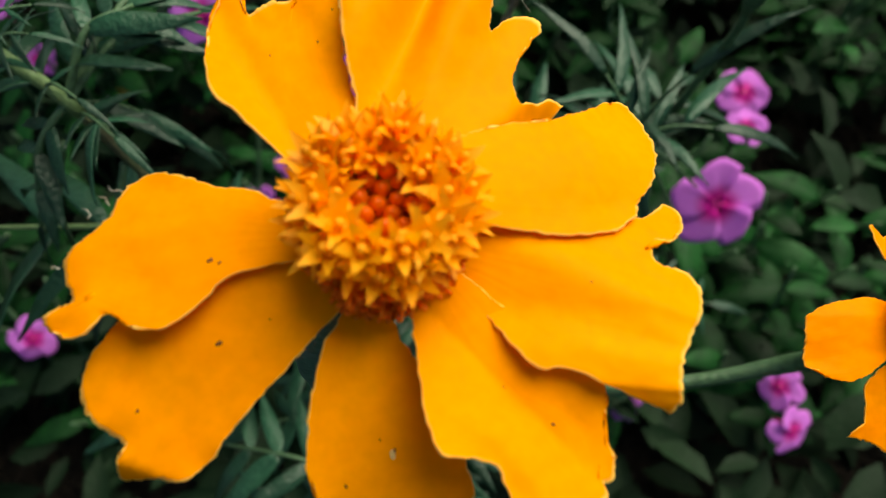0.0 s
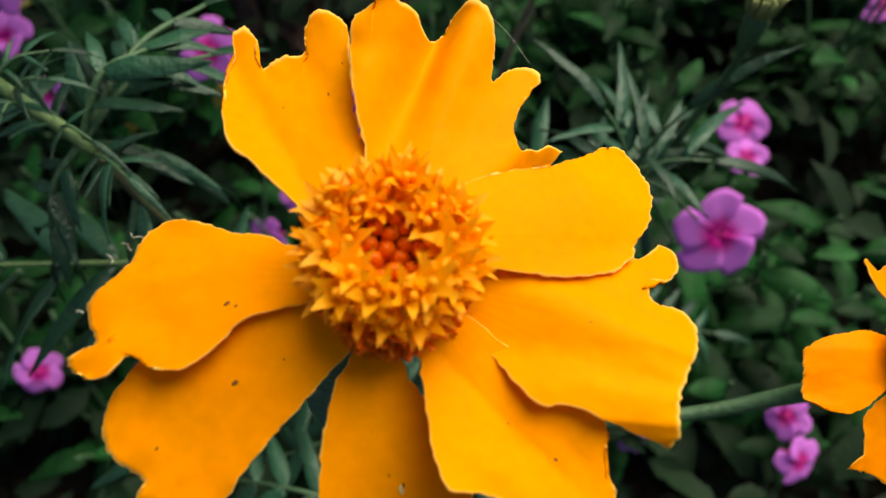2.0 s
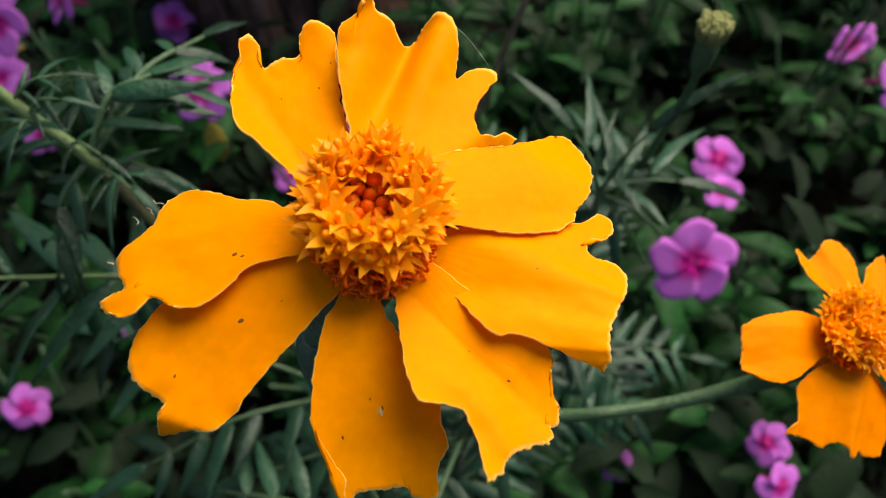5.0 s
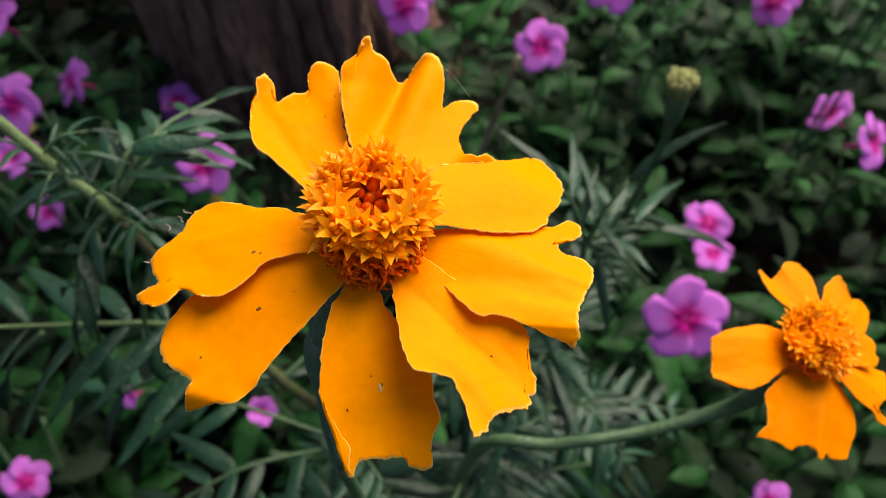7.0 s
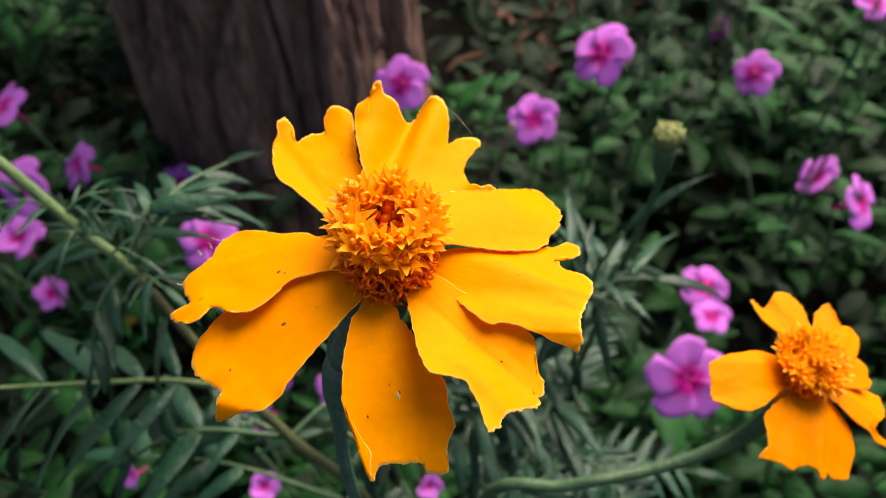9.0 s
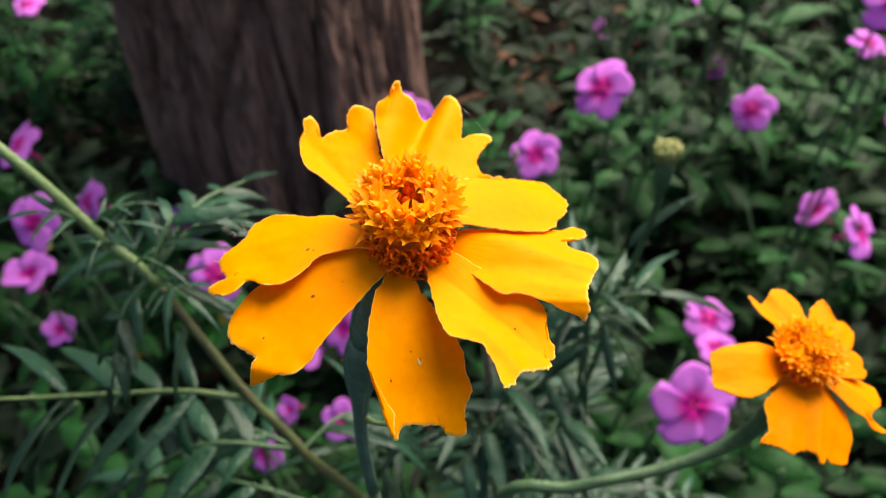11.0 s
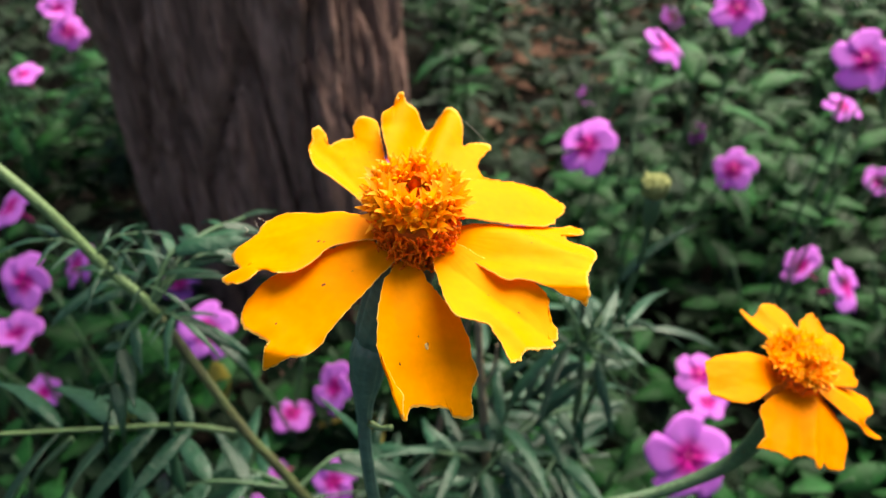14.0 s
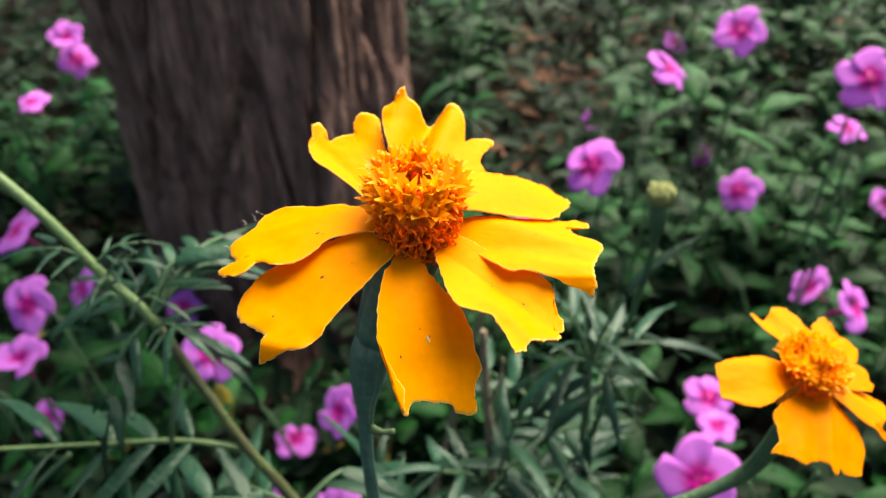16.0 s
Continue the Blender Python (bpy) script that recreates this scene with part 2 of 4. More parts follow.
# ---- tree trunk behind the flowers ----
TRUNK = Vector((-0.192, 0.712, 0))


def trunk_radius(a, z):
    base = 0.152 + 0.05 * math.exp(-max(z - GROUND, 0) / 0.05) * (0.7 + 0.5 * math.sin(3 * a + 1)) - 0.008 * z
    q = Vector((math.cos(a) * 2.2, math.sin(a) * 2.2, z * 0.9))
    furrow = abs(noise.noise(Vector((math.cos(a) * 3.4 + 0.4 * math.sin(z * 9), math.sin(a) * 3.4, z * 3.2 + 5))))
    plate = abs(noise.noise(Vector((math.cos(a) * 9, math.sin(a) * 9, z * 5.0))))
    r = base + 0.012 * noise.noise(q) - 0.020 * max(0, 0.10 - furrow) / 0.10 - 0.006 * max(0, 0.12 - plate) / 0.12
    return r + 0.0022 * noise.noise(Vector((math.cos(a) * 30, math.sin(a) * 30, z * 26)))


bm = bmesh.new()
NA, NZ = 220, 130
rings = []
for k in range(NZ + 1):
    z = -0.12 + 3.3 * (k / NZ) ** 1.5
    ring = []
    for j in range(NA):
        a = 2 * math.pi * j / NA
        r = trunk_radius(a, z)
        ring.append(bm.verts.new(TRUNK + Vector((r * math.cos(a), r * math.sin(a), z))))
    rings.append(ring)
for a, b in zip(rings, rings[1:]):
    for j in range(NA):
        bm.faces.new((a[j], a[(j + 1) % NA], b[(j + 1) % NA], b[j]))
bm.faces.new(rings[-1])
tree = thing("tree_trunk", (TRUNK.x, TRUNK.y, GROUND), "dark brown tree trunk with furrowed rough bark", "tree")
trunk = part("trunk", bm, BARK, tree)
# long uneven plates of bark that stand a little proud, with dark cracks between them
rng = random.Random(17)
a = radians(165)
while a < radians(375):
    wide = rng.uniform(0.16, 0.34)
    z = -0.10 + rng.uniform(0, 0.1)
    while z < 1.15:
        tall = rng.uniform(0.16, 0.42)
        proud, seed = rng.uniform(0.003, 0.006), rng.random() * 50

        def place(s, w):
            zz = z + tall * s
            half = wide * 0.46 * (1 - 0.55 * abs(2 * s - 1) ** 4) * (1 + 0.22 * noise.noise(Vector((zz * 22, w, seed))))
            b = a + wide / 2 + 0.05 * noise.noise(Vector((zz * 7, 0, a * 3))) + w * half
            fall = (1 - abs(w) ** 5) * (1 - abs(2 * s - 1) ** 8)
            r = trunk_radius(b, zz) - 0.003 + (0.003 + proud) * fall + 0.0012 * noise.noise(Vector((w * 5, zz * 30, seed))) * fall
            return TRUNK + Vector((r * math.cos(b), r * math.sin(b), zz))

        bm = sheet(22, 10, place)
        bmesh.ops.reverse_faces(bm, faces=bm.faces)
        part("bark_plate", bm, BARK, trunk)
        z += tall + rng.uniform(-0.01, 0.02)
    a += wide + rng.uniform(0.0, 0.03)


def turn(direction, up=(0, 0, 1), spin=0.0):
    """A rotation that takes x along direction, with z as near to up as may be."""
    x = Vector(direction).normalized()
    y = Vector(up).cross(x)
    y = y.normalized() if y.length > 1e-4 else x.orthogonal().normalized()
    z = x.cross(y)
    m = Matrix((x, y, z)).transposed().to_4x4()
    return m @ Matrix.Rotation(spin, 4, "X")


# ---- marigold: the flower head ----
class Frame:
    """A flower's own axes: e1 and e2 in the plane of its rays, n out of its face; lengths in millimetres."""
    def __init__(self, centre, normal, scale=1.0):
        self.c, self.n, self.k = Vector(centre), Vector(normal).normalized(), scale * 0.001
        self.e1 = Vector((0, 1, 0)).cross(self.n).normalized()
        self.e2 = self.n.cross(self.e1)

    def at(self, x, y, h):
        return self.c + (self.e1 * x + self.e2 * y + self.n * h) * self.k

    def matrix(self, x, y, h, axis, spin, size=1.0):
        """A pose at that place with its z along axis (in the flower's axes)."""
        d = (self.e1 * axis[0] + self.e2 * axis[1] + self.n * axis[2]).normalized()
        q = d.to_track_quat("Z", "Y").to_matrix().to_4x4()
        return Matrix.Translation(self.at(x, y, h)) @ q @ Matrix.Rotation(spin, 4, "Z") @ Matrix.Scale(self.k * size, 4)


def polyline(points, steps=6):
    """A soft curve through points (mm along, mm across); returns a function of 0..1 by its length."""
    pts = spline([(p[0], p[1], 0) for p in points], steps) if len(points) > 2 else [Vector((p[0], p[1], 0)) for p in points]
    far = [0.0]
    for p, q in zip(pts, pts[1:]):
        far.append(far[-1] + (q - p).length)

    def at(t):
        d = min(max(t, 0.0), 1.0) * far[-1]
        for i in range(len(pts) - 1):
            if d <= far[i + 1] or i == len(pts) - 2:
                return pts[i].lerp(pts[i + 1], (d - far[i]) / max(far[i + 1] - far[i], 1e-9))
    return at


def ray_petal(frm, parent, az, level, slope, bend, twist, cup, hi, tip, lo, folds=(), waves=(), specks=(), base=4.0, seed=0, nw=110, mat=RAY, label=""):
    """A ray petal, in mm along it and across it: hi and lo are its edges from the base outwards, tip its torn end from hi to lo,
    folds (along, across, way in degrees, angle, radius) bend what lies beyond a line, waves (across, width, mm) are ridges along it,
    specks (x, y, mm, material) are small marks on its face."""
    ca, sa = math.cos(radians(az)), math.sin(radians(az))
    bends = [(f[0], f[1], math.cos(radians(f[2])), math.sin(radians(f[2])), radians(f[3]), f[4]) for f in folds]
    side_hi, side_lo, torn = polyline(hi), polyline(lo), polyline([hi[-1], *tip, lo[-1]], 5)
    rough = [torn(i / 200) for i in range(201)]
    even = []
    for i in range(201):
        k = min(i, 200 - i, 26)
        even.append(sum(rough[i - k:i + k + 1], Vector()) / (2 * k + 1))
    b_hi, b_lo, e_hi, e_lo = side_hi(0), side_lo(0), side_hi(1), side_lo(1)

    def place(s, w):
        g = (w + 1) / 2
        f = (1 - g) * 200
        i = min(int(f), 199)
        calm, edge = even[i].lerp(even[i + 1], f - i), rough[i].lerp(rough[i + 1], f - i)
        p = b_lo.lerp(b_hi, g) * (1 - s) + calm * s + (edge - calm) * s ** 5 + side_lo(s) * (1 - g) + side_hi(s) * g
        p -= (b_lo * (1 - g) + b_hi * g) * (1 - s) + (e_lo * (1 - g) + e_hi * g) * s
        r, v = p.x, p.y
        ragged = max(s, abs(w)) ** 10
        r += ragged * (0.24 * noise.noise(Vector((r * 1.1, v * 1.3, seed))) + 0.19 * noise.noise(Vector((r * 3.1, v * 3.3, seed + 4))))
        v += ragged * (0.20 * noise.noise(Vector((v * 1.2, r * 0.9, seed + 9))) + 0.16 * noise.noise(Vector((v * 3.0, r * 2.8, seed + 6))))
        R, V, h = r, v, 0.0
        for r0, v0, c, d, angle, radius in bends:
            past = (r - r0) * c + (v - v0) * d
            if past > 0:
                q = min(past / radius, abs(angle))
                rest = max(0.0, past - radius * abs(angle))
                back = radius * math.sin(q) + rest * math.cos(angle) - past
                R, V, h = R + back * c, V + back * d, h + math.copysign(radius * (1 - math.cos(q)) + rest * math.sin(abs(angle)), angle)
        for where, width, mm in waves:
            h += mm * math.exp(-((v - where) / width) ** 2) * min(max(r / 16, 0.0), 1.2)
        h += level - 1.3 * math.exp(-max(R, 0.0) / 3.5) + slope * R + 0.001 * (bend * R * R + twist * R * V + cup * V * V)
        h += 0.45 * noise.noise(Vector((r * 0.15, v * 0.25, seed * 3.1))) * s + 0.16 * noise.noise(Vector((r * 0.4, v * 0.6, seed * 2.3))) * s
        h += 0.40 * abs(w) ** 5 * noise.noise(Vector((r * 0.45, w * 2, seed * 1.7))) * s + 0.30 * s ** 8 * noise.noise(Vector((v * 0.6, 3, seed * 1.3)))
        x = base + R
        return frm.at(x * ca - V * sa, x * sa + V * ca, h)

    bm = sheet(40, nw, place)
    shell(bm, 0.00022)
    ray = part("ray_petal", bm, mat, parent, label)
    for x, y, size, stain in specks:
        s, w = min(((i / 60, j / 30 - 1) for i in range(61) for j in range(61)), key=lambda q: (place(*q) - frm.at(x, y, frm.n.dot(place(*q) - frm.c) / frm.k)).length)
        p, along_s, along_w = place(s, w), place(min(s + 0.02, 1), w) - place(s - 0.02, w), place(s, w + 0.02) - place(s, w - 0.02)
        z = along_s.cross(along_w).normalized()
        z = z if z.dot(frm.n) > 0 else -z
        b = bmesh.new()
        bmesh.ops.create_icosphere(b, subdivisions=2, radius=frm.k * size)
        for v in b.verts:
            v.co *= 1 + 0.35 * noise.noise(v.co * 3000 + Vector((x, y, 0)))
        b.transform(Matrix.Translation(p) @ turn(along_s, z) @ Matrix.Diagonal((1.3, 0.7, 0.22, 1)))
        part("speck", b, stain, ray, "pale scar" if stain is PALE_SPOT else "small dark speck")
    return ray


def floret_mesh(reach=0.80, open_out=0.92):
    """An open disc floret: a slim tube that ends in five pointed lobes, with a knob of pollen."""
    bm = bmesh.new()
    tube(bm, [Vector((0, 0, z)) for z in (-3.0, -1.2, 0.2)], [0.32, 0.38, 0.55], 8)
    for k in range(5):
        a = 2 * math.pi * k / 5
        ca, sa = math.cos(a), math.sin(a)

        def place(s, w):
            half = 0.40 * (1 - s ** 1.5) + 0.012
            r = 0.38 + reach * s * (0.75 + 0.25 * s)
            z = 0.1 + 1.45 * s / open_out - 0.2 * open_out * s * s + 0.16 * w * w * (1 - s)
            return Vector((r * ca - w * half * sa, r * sa + w * half * ca, z))

        lobe = sheet(4, 2, place)
        me = bpy.data.meshes.new("lobe")
        lobe.to_mesh(me)
        lobe.free()
        bm.from_mesh(me)
        bpy.data.meshes.remove(me)
    tube(bm, [Vector((0.05, 0, z)) for z in (0.0, 0.6, 1.0, 1.2)], [0.12, 0.20, 0.27, 0.10], 7)
    return to_mesh("disc_floret", bm, FLORET)


def stigma_mesh(turns):
    """A spent floret: a slim tube with two curled stigma arms."""
    bm = bmesh.new()
    tube(bm, [Vector((0, 0, z)) for z in (-2.5, -1.0, 0.4)], [0.3, 0.36, 0.34], 7)
    for sgn in (1, -1):
        pts = []
        for i in range(10):
            a = turns * math.pi * i / 9
            pts.append(Vector((sgn * (0.12 + 0.55 * (1 - math.cos(a)) * 0.6), 0.1 * sgn, 0.3 + 0.62 * math.sin(a) + 0.2)))
        tube(bm, pts, [0.17, 0.17, 0.15, 0.1], 6)
    return to_mesh("stigma", bm, STIGMA)


def bud_mesh():
    """A closed disc floret: a small ribbed bead."""
    bm = bmesh.new()
    tube(bm, [Vector((0, 0, z)) for z in (-1.8, -1.0, -0.2, 0.6, 1.2, 1.55)], [0.4, 0.62, 0.74, 0.70, 0.46, 0.10], 12, 0.12)
    return to_mesh("floret_bud", bm, FLORET_BUD)


FLORET_ME, FLORET2_ME, STIGMA_ME, STIGMA2_ME, BUD_ME = floret_mesh(), floret_mesh(1.15, 1.1), stigma_mesh(1.0), stigma_mesh(1.5), bud_mesh()


def disc(frm, parent, rng, pit=2.9, spread=1.0, back=0.8, rows=7):
    """The goblet of disc florets: closed buds in a pit on top, open stars fanning out round them, curled stigmas low on the narrowing flank."""
    def lean_back(h):
        return back * (2.4 * (h + 3) / 9 - 1.4)

    bm = bmesh.new()
    tube(bm, [frm.at(0, lean_back(h), h) for h in (-7.5, -5, -2, 1.6, 2.9, 1.4)], [frm.k * r for r in (2.6, 2.9, 3.4, 4.6, 4.5, 3.0)], 28)
    part("receptacle", bm, RECEPTACLE, parent, "red-brown core between the florets")
    for i in range(20):
        r = pit * math.sqrt((i + 0.5) / 20)
        a = i * 2.39996
        tip = -0.25 * r / pit
        m = frm.matrix(r * math.cos(a), r * math.sin(a) + lean_back(4), 1.9 + 0.32 * r, (tip * math.cos(a), tip * math.sin(a), 1), rng.random() * 6, 0.92 + 0.2 * rng.random())
        placed("floret_bud", BUD_ME, parent, m)
    stars = ((pit + 0.5, 4.6, 10, -0.18), (pit + 1.1, 5.0, 12, 0.12), (4.9, 4.9, 14, 0.42), (5.5, 4.4, 15, 0.66), (5.7, 3.7, 15, 0.85))
    for k, (r, h, count, lean) in enumerate(stars):
        for i in range(count):
            a = 2 * math.pi * (i + 0.5 * (k % 2) + 0.5 * (rng.random() - 0.5)) / count
            rr, hh = r * spread * (1 - 0.04 * k * max(0.0, -math.sin(a))) + 0.8 * (rng.random() - 0.5), h + 1.1 * (rng.random() - 0.5) + (2.4 if k < 2 else 0.7) * max(0.0, -math.sin(a))
            le = lean * (1 + 0.4 * math.sin(a)) + 0.5 * (rng.random() - 0.5)
            m = frm.matrix(rr * math.cos(a), rr * math.sin(a) + lean_back(hh), hh, (math.sin(le) * math.cos(a), math.sin(le) * math.sin(a), math.cos(le)), rng.random() * 6, 1.10 + 0.45 * rng.random())
            placed("disc_floret", FLORET_ME if rng.random() < 0.6 else FLORET2_ME, parent, m)
    for k, (r, h, count) in enumerate(((5.5, 3.0, 26), (5.4, 2.1, 27), (5.3, 1.1, 28), (5.1, 0.0, 28), (4.9, -1.1, 28), (4.6, -2.2, 26), (4.3, -3.2, 24))[:rows]):
        for i in range(count):
            a = 2 * math.pi * (i + 0.5 * (k % 2) + 0.4 * (rng.random() - 0.5)) / count
            le = 0.55 + 0.6 * (rng.random() - 0.5)
            rf = r * (1 + 0.07 * max(0.0, -math.sin(a)))
            m = frm.matrix(rf * math.cos(a), rf * math.sin(a) + lean_back(h), h + 0.4 * (rng.random() - 0.5), (math.sin(le) * math.cos(a), math.sin(le) * math.sin(a), math.cos(le)), rng.random() * 6, 0.75 + 0.35 * rng.random())
            placed("stigma", STIGMA_ME if rng.random() < 0.6 else STIGMA2_ME, parent, m)


def calyx(frm, parent, stem, length=13.0, width=4.6):
    """The fused green cup below a head, with five pointed teeth, and the swollen stalk that narrows into the stem; returns nothing."""
    axis = [frm.at(0, 0, -4 - length * f) for f in (0, 0.15, 0.5, 0.85, 1.0)]
    down = (stem[0] - axis[0]).normalized()
    pts = [axis[0] + down * (length * frm.k * f) for f in (0, 0.1, 0.3, 0.6, 0.9, 1.0)]
    bm = bmesh.new()
    tube(bm, pts, [width * frm.k * f for f in (0.92, 1.0, 1.0, 0.92, 0.76, 0.64)], 56, 0.02, 7, 0.10)
    cup = part("calyx", bm, CALYX, parent, "dark blue-green fused cup")
    for k in range(7):
        a = 2 * math.pi * k / 7
        u, v = frm.e1, frm.e2

        def place(s, w):
            r = width * frm.k * (1.05 + 0.25 * s * s)
            b = a + w * 0.36 * (1 - s) ** 0.8
            return axis[0] + (u * math.cos(b) + v * math.sin(b)) * r + frm.n * (4.0 * frm.k * s - 0.5 * frm.k)

        tooth = sheet(5, 4, place)
        shell(tooth, 0.0003)
        part("calyx_tooth", tooth, CALYX, cup)
    return pts[-1]


# the large marigold
HEAD = Frame((-0.0022, 0.0275, 0.504), (0.0722, -0.2428, 0.9674))
STEM_FOOT = (-0.02, 0.06, GROUND)
marigold = thing("marigold", STEM_FOOT, "orange marigold in full bloom with eight ragged petals on tall stem", "flower", "marigolds")
ray_petal(HEAD, marigold, 124, -0.3, -0.152, -2.3, -4.2, 2.5, [(0, 3.4), (4.3, 4.2), (9.5, 6.2), (11.2, 7.1), (13.5, 6.9), (17.3, 5.2), (19.6, 3.5), (20.7, 2.3), (22.3, 2.0)],
          [(23.1, 1.5), (22.9, 0.4), (21.6, -0.2), (20.2, 0.5), (18.5, 0.7), (18.6, -0.6), (18.6, -1.7), (17.9, -2.7), (18.3, -3.5), (19.9, -4.2), (20.8, -5.3), (20.7, -6.5), (19.4, -7.3)],
          [(0, -2.4), (6.7, -3.1), (10.4, -4.2), (13.6, -5.5), (18.0, -7.7)], [(0, 2.3, 90, 44, 2.2), (20.3, 1.2, 20, 40, 1.5)], [(-2.5, 2.0, -0.5)],
          [(-7, 15.7, 0.12, SPOT), (-10.5, 14, 0.09, SPOT), (-6, 18.5, 0.09, SPOT), (-9.5, 19, 0.09, SPOT)], seed=1)
ray_petal(HEAD, marigold, 74, 0.3, -0.345, 5.9, 11.4, 7.0, [(0, 3.6), (4.8, 5.8), (7.6, 7.7), (11.1, 9.6), (14.2, 10.8), (15.9, 10.9)],
          [(17.5, 9.8), (18.4, 9.3), (19.0, 9.9), (19.6, 9.7), (19.5, 9.0), (18.3, 8.2), (18.0, 7.4), (18.4, 6.4), (17.8, 5.1), (18.2, 4.2), (19.4, 3.8), (21.5, 3.6), (22.4, 2.5), (22.0, 0.8), (20.6, -0.3), (18.8, -1.1), (15.9, -1.7),
           (17.0, -2.4), (18.6, -3.2), (19.2, -4.7), (18.4, -5.8), (15.4, -5.0), (13.2, -4.8), (11.3, -5.4), (10.7, -6.4), (11.2, -7.6), (11.5, -8.7), (12.6, -9.9)],
          [(0, -3.0), (4, -4.2), (7, -7.4), (10, -11.0), (13.0, -12.4)], [(17.5, 9, 25, 45, 1.5), (11, -5.0, -108, -60, 2)], [(8.0, 2.4, 1.8), (4.4, 1.5, -1.9), (1.0, 2.0, 1.1), (-4.0, 2.0, -0.6)], seed=2, nw=150)
ray_petal(HEAD, marigold, 18, 1.9, -0.303, -4.2, -16.0, -3.3, [(0, 4.6), (5, 6.0), (11.4, 6.4), (15.6, 7.7), (18.3, 9.0)],
          [(19.9, 9.3), (21.4, 8.7), (21.8, 6.5), (21.3, 3.8), (20.0, 1.5), (18.3, -0.5), (16.8, -1.6)], [(0, -0.9), (3.2, -1.7), (8.0, -3.3), (10.6, -3.8), (13.5, -3.8), (15.8, -2.9)],
          [(14, 4.5, 45, -18, 5)], [(-2.0, 2.4, -0.5)], seed=3)
ray_petal(HEAD, marigold, -13, -1.3, 0.15, -5.0, 13.5, -2.0, [(0, 1.8), (4.3, 3.0), (7.5, 4.3), (10.7, 6.2), (13.3, 8.4), (16.3, 10.9), (17.7, 13.4)],
          [(19.1, 13.1), (19.3, 10.7), (18.2, 8.6), (16.8, 8.0), (16.5, 6.7), (17.1, 5.5), (19.0, 5.6), (20.5, 4.9), (20.9, 3.2), (20.5, 0.8), (19.9, -1.6), (19.7, -3.4), (19.8, -5.2), (20.4, -6.6)],
          [(0, -1.6), (3.5, -3.1), (6.2, -4.9), (8.0, -6.2), (9.7, -7.0), (11.3, -6.4), (13.1, -6.5), (15.6, -7.1), (18.0, -7.8), (20.4, -8.4)], [(8, -1.5, -80, 22, 5), (6, 0.8, 78, -40, 4), (10.5, -7.3, -78.7, -50, 0.4)], [(-5.0, 1.6, 0.3)],
          [(15.5, -3, 0.09, SPOT)], seed=4)
ray_petal(HEAD, marigold, -46, 0.0, -0.12, 2.5, 2.5, -1.0, [(0, 1.8), (6, 3.0), (10, 4.4), (13.3, 4.9), (15.1, 4.9), (16.6, 3.9), (17.4, 3.1), (18.4, 2.6)],
          [(19.2, 2.1), (20.0, 1.6), (20.6, 0.8), (20.5, 0.2), (21.2, -0.4), (20.9, -1.6), (19.9, -3.6), (19.6, -5.0), (20.2, -6.6)],
          [(0, -1.2), (1.3, -2.0), (3.7, -3.9), (6.0, -5.5), (8.2, -7.0), (10.4, -8.0), (11.5, -7.7), (12.7, -6.5), (14.2, -5.5), (16.8, -6.4), (20.0, -8.3)], [(0, -1.6, -84, 26, 1.3)], [(2.0, 2.5, -0.3), (-4.0, 1.5, 0.25)],
          [(13.1, -13.5, 0.16, SPOT), (9.5, -11, 0.08, SPOT)], seed=5)
ray_petal(HEAD, marigold, -81, -0.6, -0.235, -5.8, -11.0, 2.1, [(0, -1.0), (3.9, 0.4), (5.6, 1.4), (8.5, 3.4), (11.8, 4.8), (13.8, 4.7), (16.3, 5.2)],
          [(17.4, 4.5), (19.0, 3.8), (20.4, 4.0), (21.0, 3.3), (20.8, 2.0), (20.3, 1.2), (19.6, 1.0), (19.5, -0.6), (19.5, -2.8), (19.7, -3.9), (20.6, -4.3), (21.2, -4.6), (20.9, -5.1), (19.8, -4.8)],
          [(0, -3.2), (2.2, -3.8), (4.2, -5.4), (7.4, -6.4), (10.3, -7.0), (13.0, -7.4), (15.0, -6.6), (16.6, -5.6), (18.2, -4.7)], [(0, -2.6, -98, 28, 2.2)], [(1.5, 2.5, -0.7)],
          [(1.7, -16.3, 0.34, PALE_SPOT), (1.85, -16.2, 0.17, SPOT), (0.6, -15.6, 0.10, SPOT), (-1.6, -19.2, 0.16, SPOT)], seed=6)
ray_petal(HEAD, marigold, -136, 0.0, -0.198, 1.5, 5.4, -1.1, [(0, 2.1), (3.6, 2.6), (8.2, 3.3), (12.4, 3.9), (16.7, 4.8), (18.3, 4.9)],
          [(19.3, 4.2), (20.3, 3.3), (21.6, 2.8), (23.6, 1.9), (22.5, 0.9), (21.3, 0.4), (20.6, 0.1), (20.7, -0.9), (21.4, -2.8), (21.3, -4.7), (20.6, -6.0)],
          [(0, -2.0), (6, -4.8), (10, -6.5), (15.1, -7.8), (17.2, -7.6), (19.4, -7.1)], [(20.4, 2.0, 30, -50, 0.5)], [(-3.5, 2.5, 0.6)],
          [(-11.6, -9.2, 0.24, SPOT), (-17, -14.5, 0.16, SPOT), (-8, -7.2, 0.08, SPOT)], seed=7)
